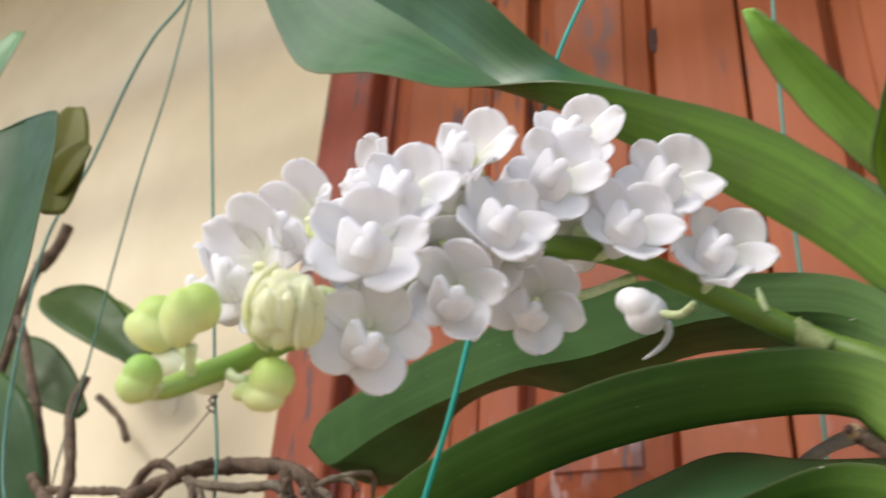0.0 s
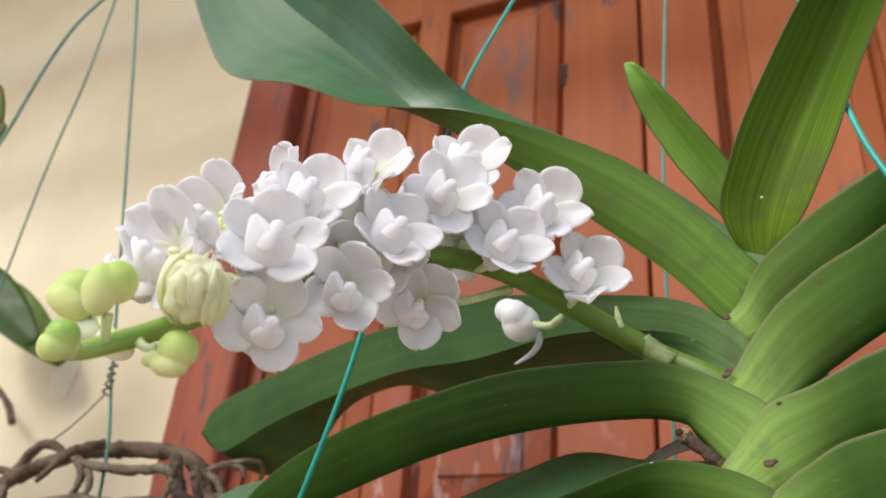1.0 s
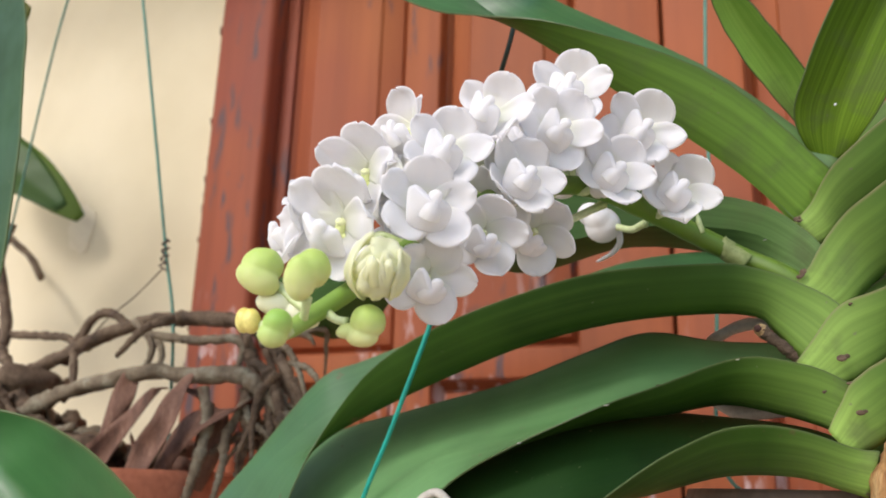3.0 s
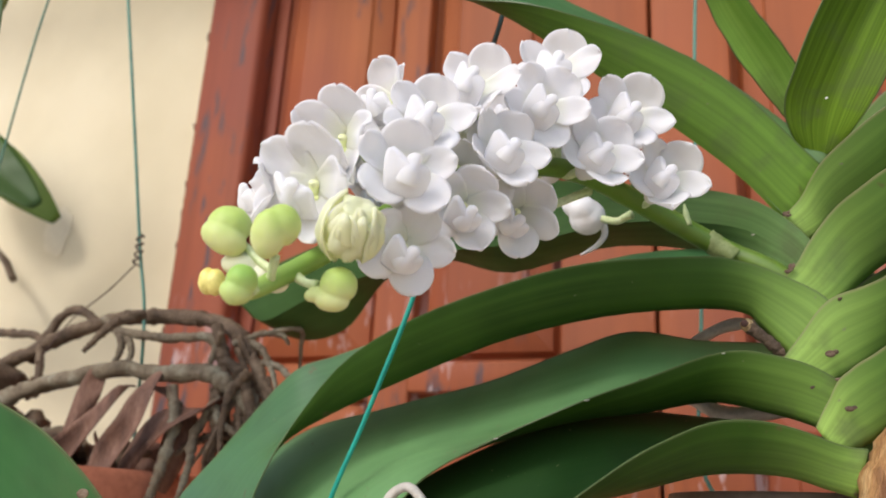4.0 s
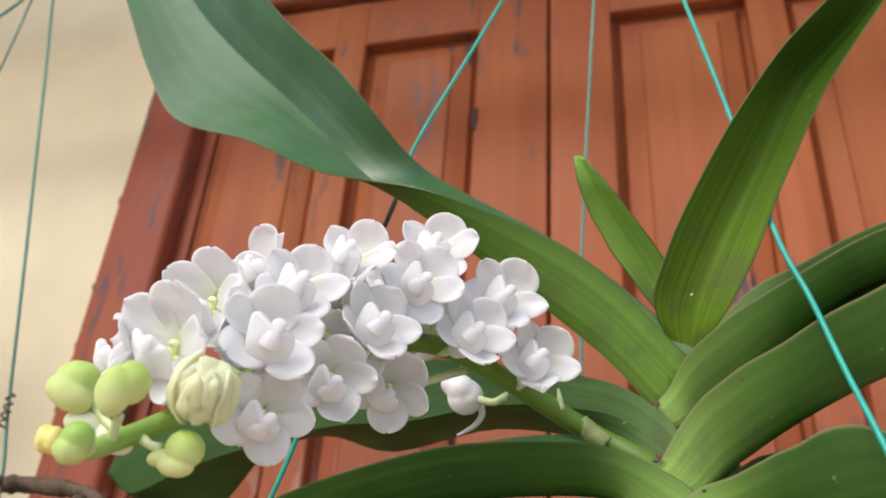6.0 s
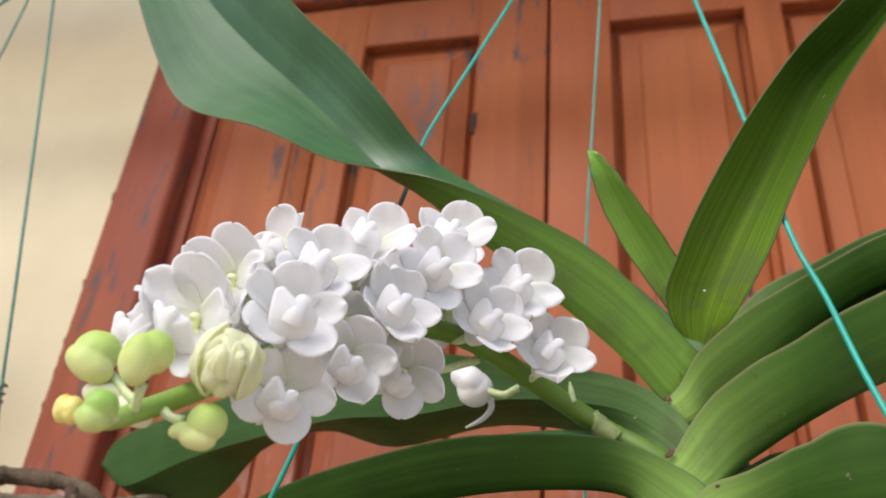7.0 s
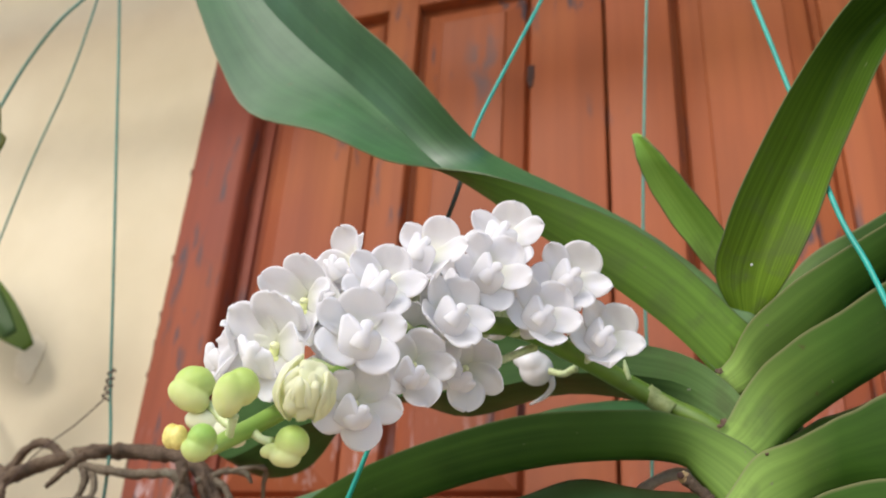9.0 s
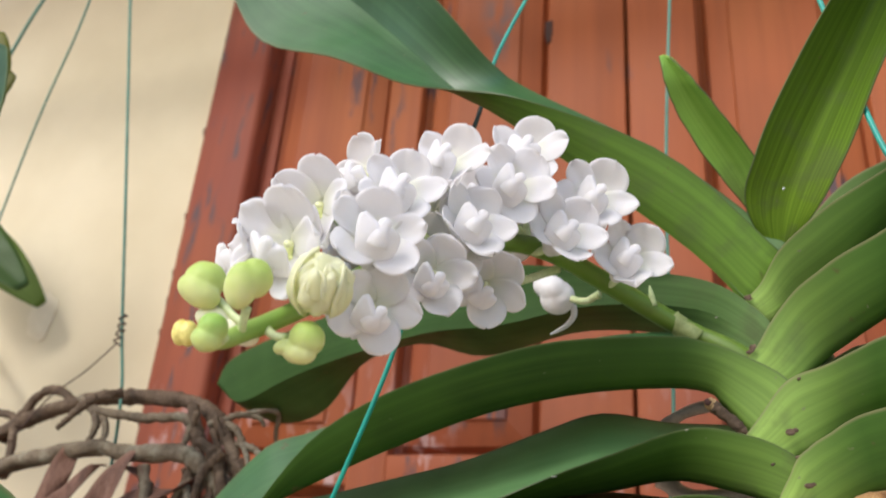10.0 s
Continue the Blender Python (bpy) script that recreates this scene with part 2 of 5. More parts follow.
BUD = bud_skin("bud_skin", (0.65, 0.68, 0.31), (0.42, 0.55, 0.14))
BUD_GREEN = bud_skin("green_bud_skin", (0.52, 0.60, 0.22), (0.28, 0.46, 0.09))
BUD_PALE = mottled("pale_bud_skin", [(0.3, (0.76, 0.77, 0.50)), (0.6, (0.82, 0.82, 0.64))], 60.0, 0.45, 3.0, 0.05, 0.0003, grit=0.12)
BUD_YELLOW = mottled("yellow_bud_skin", [(0.3, (0.72, 0.58, 0.10)), (0.6, (0.84, 0.74, 0.24))], 80.0, 0.42, 3.0, 0.15, 0.0005)
THROAT = plain("yellow_throat", (0.74, 0.80, 0.34), 0.5)
COLUMN = plain("pale_column", (0.84, 0.87, 0.50), 0.5)
def stalk_build(n, l, bsdf):
    uv, sep = n.new("ShaderNodeUVMap"), n.new("ShaderNodeSeparateXYZ")
    l.new(uv.outputs[0], sep.inputs[0])
    c = ramp(n, l, sep.outputs[1], [(0.1, (0.125, 0.215, 0.024)), (0.55, (0.130, 0.240, 0.028)), (0.85, (0.21, 0.36, 0.06)), (1.0, (0.36, 0.46, 0.12))])
    spots = tex(n, l, 120.0, 4.0)
    c = mix(n, l, ramp(n, l, spots, [(0.5, (0, 0, 0)), (0.75, (0.4, 0.4, 0.4))]), c, (0.09, 0.12, 0.03))
    l.new(c, bsdf.inputs["Base Color"])
    bump(n, l, bsdf, spots, 0.2, 0.0005)


STALK = material("flower_stalk", stalk_build, 0.45)
BRACT = mottled("dry_bract", [(0.3, (0.19, 0.25, 0.07)), (0.7, (0.33, 0.37, 0.15))], 90.0, 0.6, 4.0, 0.2, 0.0004)
PEDICEL = mottled("pedicel", [(0.3, (0.50, 0.62, 0.24)), (0.7, (0.72, 0.78, 0.50))], 80.0, 0.42, 3.0, 0.1, 0.0004)
BARK = mottled("root_bark", [(0.25, (0.050, 0.032, 0.018)), (0.5, (0.128, 0.082, 0.048)), (0.75, (0.23, 0.165, 0.105))], 70.0, 0.8, 7.0, 0.8, 0.0016)
GREYROOT = mottled("grey_root", [(0.25, (0.10, 0.070, 0.042)), (0.5, (0.19, 0.148, 0.095)), (0.75, (0.31, 0.30, 0.22))], 60.0, 0.8, 7.0, 0.7, 0.0014)
DRY = mottled("dry_leaf", [(0.25, (0.09, 0.040, 0.024)), (0.55, (0.20, 0.098, 0.062)), (0.8, (0.30, 0.17, 0.12))], 45.0, 0.75, 6.0, 0.5, 0.001, (3, 3, 0.8))
HUSK = mottled("husk", [(0.3, (0.16, 0.065, 0.02)), (0.5, (0.40, 0.21, 0.075)), (0.7, (0.60, 0.42, 0.20))], 60.0, 0.7, 6.0, 0.8, 0.0014, (2.4, 2.4, 0.5))
CLAY = mottled("terracotta", [(0.25, (0.33, 0.10, 0.05)), (0.55, (0.46, 0.155, 0.08)), (0.8, (0.54, 0.22, 0.13))], 26.0, 0.75, 6.0, 0.3, 0.0008)
PALEROOT = mottled("pale_root", [(0.25, (0.45, 0.41, 0.36)), (0.6, (0.59, 0.56, 0.50)), (0.8, (0.67, 0.64, 0.58))], 70.0, 0.7, 5.0, 0.3, 0.0006)
GREYPOT = mottled("grey_pot", [(0.25, (0.15, 0.11, 0.095)), (0.6, (0.26, 0.20, 0.175)), (0.8, (0.38, 0.33, 0.29))], 24.0, 0.7, 6.0, 0.4, 0.0008)
CORD = plain("teal_cord", (0.015, 0.34, 0.27), 0.4)
CORD_OLD = plain("weathered_cord", (0.10, 0.26, 0.20), 0.55)
CORD_SHADED = plain("shaded_cord", (0.015, 0.045, 0.035), 0.6)
WIRE = plain("rusty_wire", (0.10, 0.06, 0.05), 0.6, 0.3)
RED = painted_wood("red_door_paint", (0.335, 0.092, 0.030), 0.42, (-0.191, 1.986))
REDFRAME = painted_wood("red_frame_paint", (0.285, 0.072, 0.030), 0.60)
DARKGAP = plain("dark_joint_and_hollow", (0.05, 0.018, 0.012), 0.8)
DARKWOOD = plain("splintered_wood", (0.10, 0.045, 0.028), 0.85)
KEYHOLE_SHADE = plain("keyhole_shade", (0.045, 0.018, 0.012), 0.8)
PLASTER = mottled("cream_plaster", [(0.3, (0.59, 0.505, 0.335)), (0.5, (0.675, 0.588, 0.41)), (0.72, (0.74, 0.655, 0.475))], 2.6, 0.85, 5.0, 0.12, 0.0006, grit=0.10)
FILLER = mottled("white_filler", [(0.3, (0.72, 0.63, 0.46)), (0.7, (0.78, 0.70, 0.54))], 30.0, 0.9, 5.0, 0.3, 0.0006, grit=0.15)
CONCRETE = mottled("concrete", [(0.25, (0.38, 0.31, 0.24)), (0.6, (0.49, 0.41, 0.32)), (0.8, (0.55, 0.47, 0.38))], 5.0, 0.9)
SOFFIT = mottled("soffit_board", [(0.25, (0.42, 0.38, 0.32)), (0.6, (0.55, 0.50, 0.42)), (0.8, (0.60, 0.56, 0.48))], 4.0, 0.85)


# ---- mesh helpers ----
def mesh_of(name, bm, mat, smooth=True):
    bmesh.ops.recalc_face_normals(bm, faces=bm.faces)
    me = bpy.data.meshes.new(name)
    bm.to_mesh(me)
    bm.free()
    for one in mat if isinstance(mat, tuple) else (mat,):
        me.materials.append(one)
    if smooth:
        me.polygons.foreach_set("use_smooth", [True] * len(me.polygons))
    return me


def part(name, bm, mat, parent, label="", smooth=True):
    ob = new(name, mesh_of(name, bm, mat, smooth) if isinstance(bm, bmesh.types.BMesh) else bm)
    ob.parent = parent
    return tagged(ob, label)


def thing(name, label, category, group="", kind="", at=(0, 0, 0)):
    ob = new(name)
    ob.empty_display_size = 0.02
    ob.location = at
    return tagged(ob, label, category, group, kind)


def spline(points, count):
    """Catmull-Rom through rows of numbers."""
    p = np.array(points, float)
    p = np.vstack([2 * p[0] - p[1], p, 2 * p[-1] - p[-2]])
    out = []
    for s in np.linspace(0, len(p) - 3 - 1e-6, count):
        i, f = int(s), s - int(s)
        a, b, c, d = p[i:i + 4]
        out.append(0.5 * (2 * b + (c - a) * f + (2 * a - 5 * b + 4 * c - d) * f * f + (3 * b - a - 3 * c + d) * f ** 3))
    return np.array(out)


def shell(grid, thick, rim=0.35, folds=()):
    """A closed sheet from a grid of places [along][across], with thickness; u across and v along in its UV map. Its columns in folds are sharp."""
    g = np.array(grid)
    dv, du = np.gradient(g, axis=0), np.gradient(g, axis=1)
    n = np.cross(du, dv)
    size = np.linalg.norm(n, axis=2, keepdims=True)
    n = n / np.maximum(size, 1e-12)
    n[-1] = n[-2]
    rows, cols = g.shape[:2]
    taper = np.ones((rows, cols, 1))
    taper[:, 0] = taper[:, -1] = rim
    taper[-1] = rim
    bm = bmesh.new()
    uv = bm.loops.layers.uv.new("UVMap")
    top = [[bm.verts.new(v) for v in r] for r in g + n * thick * 0.5 * taper]
    low = [[bm.verts.new(v) for v in r] for r in g - n * thick * 0.5 * taper]
    at = {}
    for i in range(rows):
        for j in range(cols):
            at[top[i][j]] = at[low[i][j]] = (j / (cols - 1), i / (rows - 1))

    def face(*vs):
        f = bm.faces.new(vs)
        for lp in f.loops:
            lp[uv].uv = at[lp.vert]
        return f
    for i in range(rows - 1):
        for j in range(cols - 1):
            face(top[i][j], top[i][j + 1], top[i + 1][j + 1], top[i + 1][j])
            face(low[i][j], low[i + 1][j], low[i + 1][j + 1], low[i][j + 1]).material_index = 1
        face(top[i][0], top[i + 1][0], low[i + 1][0], low[i][0])
        face(top[i][-1], low[i][-1], low[i + 1][-1], top[i + 1][-1])
    for j in range(cols - 1):
        face(top[0][j], low[0][j], low[0][j + 1], top[0][j + 1])
        face(top[-1][j], top[-1][j + 1], low[-1][j + 1], low[-1][j])
    for j in folds:
        for i in range(rows - 1):
            for side in (top, low):
                bm.edges.get((side[i][j], side[i + 1][j])).smooth = False
    return bm


def strap_leaf(rows, crease=0.55, thick=0.0016, wave=0.0005, seed=0, count=44, across=13):
    """A channelled strap leaf. Rows along its keel: x, y, z, then the width in mm, the angle and the slant in mm of its two halves."""
    r = np.array(rows, float)
    k = r[:, :3]
    t = np.gradient(k, axis=0)
    t /= np.linalg.norm(t, axis=1)[:, None]
    s = np.array([0, -1.0, 0]) + t * t[:, 1:2]
    s /= np.linalg.norm(s, axis=1)[:, None]
    u = np.cross(t, s)
    edges = []
    for w, a, slant in (r[:, 3:6].T, r[:, 6:9].T):
        c, d = np.cos(np.radians(a))[:, None], np.sin(np.radians(a))[:, None]
        edges.append(k + ((s * c + u * d) * w[:, None] + t * slant[:, None]) / 1000)
    near, keel, far = spline(edges[0], count), spline(k, count), spline(edges[1], count)
    grid = []
    for i in range(count):
        row = []
        for j in range(across):
            q = j / (across - 1)
            mid = 2 * keel[i] - 0.5 * (near[i] + far[i])
            curve = (1 - q) ** 2 * near[i] + 2 * q * (1 - q) * mid + q * q * far[i]
            straight = near[i] + (keel[i] - near[i]) * 2 * q if q < 0.5 else keel[i] + (far[i] - keel[i]) * (2 * q - 1)
            at = curve * (1 - crease) + straight * crease
            side = abs(2 * q - 1) ** 2
            at = at + np.array(noise.noise_vector(Vector((i * 0.22 + seed * 7.3, j * 0.12, seed)))) * wave * (0.35 + side)
            row.append(at)
        grid.append(row)
    return shell(grid, thick, folds=(0, across // 2, across - 1) if crease > 0.65 else (0, across - 1))


def tube(points, radii, count=40, sides=10, rough=0.0, seed=0, knots=0.0):
    """A round, tapering tube along a spline, with lumps and closed ends."""
    pr = spline([(*p, r) for p, r in zip(points, radii)], count)
    bm = bmesh.new()
    uv = bm.loops.layers.uv.new("UVMap")
    c = pr[:, :3]
    t = np.gradient(c, axis=0)
    t /= np.maximum(np.linalg.norm(t, axis=1), 1e-9)[:, None]
    side = np.cross(t[0], (0.31, 0.22, 0.9))
    side /= np.linalg.norm(side)
    rings = []
    for i in range(count):
        side = side - t[i] * (side @ t[i])
        side /= np.linalg.norm(side)
        up = np.cross(t[i], side)
        ring = []
        for j in range(sides):
            a = 2 * math.pi * j / sides
            way = side * math.cos(a) + up * math.sin(a)
            rad = max(pr[i, 3], 1e-4)
            lump = noise.noise(Vector(c[i] / (rad * 3.0)) + Vector(way) * 0.8 + Vector((seed * 3.1, 0, 0)))
            knot = noise.noise(Vector((i * 0.35 + seed * 5, seed, 0)))
            ring.append(bm.verts.new(c[i] + way * rad * (1 + rough * lump + knots * max(0, knot) ** 2)))
        rings.append(ring)
    for i in range(count - 1):
        for j in range(sides):
            f = bm.faces.new((rings[i][j], rings[i][(j + 1) % sides], rings[i + 1][(j + 1) % sides], rings[i + 1][j]))
            for lp, q in zip(f.loops, ((j, i), (j + 1, i), (j + 1, i + 1), (j, i + 1))):
                lp[uv].uv = (q[0] / sides, q[1] / (count - 1))
    bm.faces.new(rings[0])
    bm.faces.new(rings[-1])
    return bm


def box(lo, hi, bevel=0.0, segments=2):
    bm = bmesh.new()
    bmesh.ops.create_cube(bm, size=1)
    for v in bm.verts:
        v.co = [lo[i] + (v.co[i] + 0.5) * (hi[i] - lo[i]) for i in range(3)]
    if bevel:
        bmesh.ops.bevel(bm, geom=bm.edges[:], offset=bevel, segments=segments, affect="EDGES", profile=0.6)
    return bm


def lathe(profile, steps=48, lump=0.0):
    """A turned body from rows of radius and height."""
    bm = bmesh.new()
    rings = []
    for r, z in profile:
        rings.append([bm.verts.new((r * math.cos(a) * (1 + lump * noise.noise(Vector((math.cos(a), math.sin(a), z * 9)))), r * math.sin(a), z)) for a in (2 * math.pi * j / steps for j in range(steps))])
    for p, q in zip(rings, rings[1:]):
        for j in range(steps):
            bm.faces.new((p[j], p[(j + 1) % steps], q[(j + 1) % steps], q[j]))
    bm.faces.new(rings[0])
    bm.faces.new(rings[-1])
    return bm


def blob(parts):
    bm = bmesh.new()
    for (x, y, z), (a, b, c) in parts:
        made = bmesh.ops.create_uvsphere(bm, u_segments=16, v_segments=12, radius=1)
        for v in made["verts"]:
            v.co = (v.co.x * a + x, v.co.y * b + y, v.co.z * c + z)
    return bm


# ---- structure ----
DOOR_Y = 0.402
ground = tagged(new("ground", mesh_of("ground", box((-30, -30, -0.3), (30, 30, 0.0)), CONCRETE, False)), "sandy concrete yard floor", "ground", kind="structure")
for name, lo, hi in (("wall_left", (-5.0, DOOR_Y + 0.006, 0.0), (-0.541, DOOR_Y + 0.20, 2.75)), ("wall_right", (0.425, DOOR_Y + 0.006, 0.0), (5.0, DOOR_Y + 0.20, 2.75)),
                     ("wall_over_door", (-0.541, DOOR_Y + 0.006, 2.24), (0.425, DOOR_Y + 0.20, 2.75))):
    tagged(new(name, mesh_of(name, box(lo, hi), PLASTER, False)), "cream painted plaster wall beside the door", "wall", kind="structure")
tagged(new("ceiling", mesh_of("ceiling", box((-5.0, -0.32, 2.75), (5.0, DOOR_Y + 0.2, 2.85)), SOFFIT, False)), "plain eave board over the wall", "eave", kind="structure")
# the rough plaster lip where the wall meets the door frame
lip = bmesh.new()
random.seed(4)
for i in range(70):
    z = 1.2 + i * 0.0145
    s = random.uniform(0.003, 0.008)
    one = bmesh.ops.create_icosphere(lip, subdivisions=1, radius=s)
    for v in one["verts"]:
        v.co = (v.co.x * random.uniform(0.7, 1.3) - 0.5425 + random.uniform(-0.003, 0.002), v.co.y * 0.7 + DOOR_Y + 0.004, v.co.z * random.uniform(0.8, 2.2) + z)
tagged(new("trim", mesh_of("trim", lip, PLASTER)), "crumbling cream plaster edge along the door frame", "trim", kind="structure")

ragged = bmesh.new()
for i in range(90):
    z = 1.25 + i * 0.0115
    s = random.uniform(0.002, 0.006)
    one = bmesh.ops.create_icosphere(ragged, subdivisions=1, radius=s)
    for v in one["verts"]:
        v.co = (v.co.x * random.uniform(0.5, 1.2) - 0.5445 + random.uniform(-0.003, 0.003), v.co.y * 0.6 + DOOR_Y + 0.002, v.co.z * random.uniform(0.8, 2.4) + z)
tagged(new("trim", mesh_of("trim", ragged, DARKWOOD)), "ragged dark brown edge of the old frame against the plaster", "trim", kind="structure")
patch = bmesh.new()
ring = []
for k in range(28):
    a = 2 * math.pi * k / 28
    w = 1 + 0.45 * noise.noise(Vector((math.cos(a) * 1.6, math.sin(a) * 1.6, 3)))
    ring.append(patch.verts.new((-0.7220 + 0.020 * w * math.cos(a), DOOR_Y + 0.0045, 1.6723 + 0.026 * w * math.sin(a))))
front_face = patch.faces.new(ring)
bmesh.ops.translate(patch, verts=[g for g in bmesh.ops.extrude_face_region(patch, geom=[front_face])["geom"] if isinstance(g, bmesh.types.BMVert)], vec=(0, 0.003, 0))
tagged(new("trim", mesh_of("trim", patch, FILLER, False)), "pale filled patch where the wall paint has peeled", "patch", kind="structure")

# ---- door ----
door = thing("door_1", "red-brown painted wooden double door with raised panels, closed", "door", kind="structure", at=(-0.055, DOOR_Y, 0))


def in_door(name, lo, hi, mat, bevel=0.003, label=""):
    ob = part(name, box(lo, hi, bevel), mat, door, label)
    ob.location = -Vector(door.location)
    return ob


TOP, BOTTOM, FRONT = 2.16, 0.03, DOOR_Y
in_door("frame_post", (-0.541, FRONT - 0.012, 0.0), (-0.470, FRONT + 0.10, 2.24), REDFRAME, 0.007, "worn red frame post with grey scratches")
in_door("frame_post", (0.354, FRONT - 0.012, 0.0), (0.425, FRONT + 0.10, 2.24), REDFRAME, 0.007, "worn red frame post with grey scratches")
in_door("frame_rebate", (-0.4698, FRONT + 0.014, 0.0), (-0.4535, FRONT + 0.06, 2.17), REDFRAME, 0.002)
in_door("frame_head", (-0.470, FRONT - 0.010, 2.17), (0.354, FRONT + 0.10, 2.24), REDFRAME, 0.007)
in_door("backing", (-0.47, FRONT + 0.045, BOTTOM), (0.354, FRONT + 0.055, TOP), DARKGAP, 0.0)
RAILS = ((2.090, TOP), (1.484, 1.511), (0.90, 0.93), (BOTTOM, 0.14))
for x0, x1, x2, x3, x4, x5 in ((-0.462, -0.452, -0.312, -0.2735, -0.1355, -0.0565), (-0.0535, 0.0134, 0.1556, 0.1934, 0.336, 0.348)):
    for lo, hi in ((x2, x3), (x4, x5), (x0, x1))[: 3 if x0 > -0.2 else 2]:
        in_door("stile", (lo, FRONT, BOTTOM), (hi, FRONT + 0.034, TOP), RED, 0.0022)
    for lo, hi in ((x1, x2), (x3, x4)):
        for z0, z1 in RAILS:
            in_door("rail", (lo - 0.001, FRONT + 0.0006, z0), (hi + 0.001, FRONT + 0.034, z1), RED, 0.0022)
        for z0, z1 in ((1.511, 2.090), (0.93, 1.484), (0.14, 0.90)):
            # a raised panel: a flat field, a sloping margin, and a groove round it
            bm = bmesh.new()
            rings = []
            for inset, y in ((0.0, 0.026), (0.0, 0.018), (0.006, 0.022), (0.010, 0.014), (0.030, 0.006), (0.032, 0.003)):
                rings.append([bm.verts.new(c) for c in ((lo + inset, FRONT + y, z0 + inset), (hi - inset, FRONT + y, z0 + inset), (hi - inset, FRONT + y, z1 - inset), (lo + inset, FRONT + y, z1 - inset))])
            for p, q in zip(rings, rings[1:]):
                for j in range(4):
                    bm.faces.new((p[j], p[(j + 1) % 4], q[(j + 1) % 4], q[j]))
            bm.faces.new(rings[-1])
            bm.faces.new(rings[0])
            ob = part("panel", bm, RED, door, smooth=False)
            ob.location = -Vector(door.location)
# Dark blocks on the door; their colour stands in for the keyhole's shade.
in_door("keyhole", (-0.1395, FRONT - 0.0006, 1.950), (-0.1305, FRONT + 0.004, 1.972), KEYHOLE_SHADE, 0.002, "dark block for the shaded keyhole")
in_door("keyhole_cover", (-0.1377, FRONT - 0.0016, 1.942), (-0.1323, FRONT + 0.003, 1.950), KEYHOLE_SHADE, 0.001)

# ---- main orchid ----
orchid = thing("orchid_plant", "large white-flowering orchid with arching strap leaves, hung by teal cords", "orchid", at=(0.055, 0.05, 1.40))


def grown(name, bm, mat, owner, label="", smooth=True):
    ob = part(name, bm, mat, owner, label, smooth)
    origin = Vector(owner.location)
    if owner.parent:
        origin += Vector(owner.parent.location)
    ob.location = -origin
    return ob


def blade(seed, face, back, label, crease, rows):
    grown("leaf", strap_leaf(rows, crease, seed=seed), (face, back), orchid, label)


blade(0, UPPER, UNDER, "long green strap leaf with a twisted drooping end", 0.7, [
    (0.0388, 0.0530, 1.4939, 25.3, 88, 7.1, 33.5, 104, 8.2),
    (0.0349, 0.0510, 1.4981, 25.4, 87, 6.2, 34.0, 104, 6.4),
    (0.0113, 0.0360, 1.5210, 25.0, 73, 27.0, 43.8, 124, 25.7),
    (-0.0564, 0.0080, 1.5720, 16.6, 27, -5.5, 35.5, 132, 12.8),
    (-0.0846, 0.0120, 1.5958, 22.1, -17, -16.5, 21.7, 96, -3.1),
    (-0.1098, 0.0120, 1.6242, 28.6, -43, -30.2, 27.2, 50, -17.6),
    (-0.1407, 0.0160, 1.6590, 38.2, -59, -32.2, 33.6, 41, -35.1),
    (-0.1790, 0.0200, 1.7004, 52.8, -71, -39.9, 38.7, 38, -51.2),
    (-0.2188, 0.0240, 1.7505, 45.0, -67, -55.3, 46.9, 45, -63.4),
    (-0.2713, 0.0280, 1.8325, 37.8, -65, -65.0, 51.5, 51, -52.2),
    (-0.3712, 0.0320, 1.9755, 17.2, -48, -35.0, 16.5, 46, -32.5),
])
blade(1, YOUNG, YOUNG, "short bright green young leaf", 0.4, [
    (0.0463, 0.0620, 1.5412, 4.6, -81, 7.7, 7.1, 39, -6.7),
    (0.0342, 0.0490, 1.5649, 9.2, -77, 6.1, 11.5, 40, -4.6),
    (0.0229, 0.0330, 1.5809, 8.2, -84, 6.5, 11.3, 30, -6.1),
    (0.0157, 0.0190, 1.5915, 6.6, -68, 3.3, 7.1, 31, -3.9),
    (0.0106, 0.0130, 1.6005, 2.6, -66, 0.2, 2.8, 19, -2.5),
])
blade(2, BROAD, BROAD, "broad upright green leaf with fine veins", 0.35, [
    (0.0511, 0.0580, 1.5235, 6.4, -89, 2.0, 6.0, 97, 3.6),
    (0.0539, 0.0490, 1.5404, 16.7, -58, -1.9, 17.0, 73, 6.0),
    (0.0634, 0.0400, 1.5606, 20.9, -42, -8.9, 19.9, 64, 5.8),
    (0.0824, 0.0300, 1.5938, 22.2, -38, -8.9, 19.4, 55, 4.3),
    (0.1051, 0.0160, 1.6307, 18.8, -30, -4.9, 19.2, 53, 4.1),
    (0.1294, 0.0060, 1.6512, 19.1, -32, -4.0, 13.5, 38, 6.4),
    (0.1571, -0.0080, 1.6838, 13.6, -24, -4.1, 9.2, 34, 2.5),
    (0.1751, -0.0240, 1.7108, 3.0, -13, -1.4, 2.5, 25, -0.1),
])
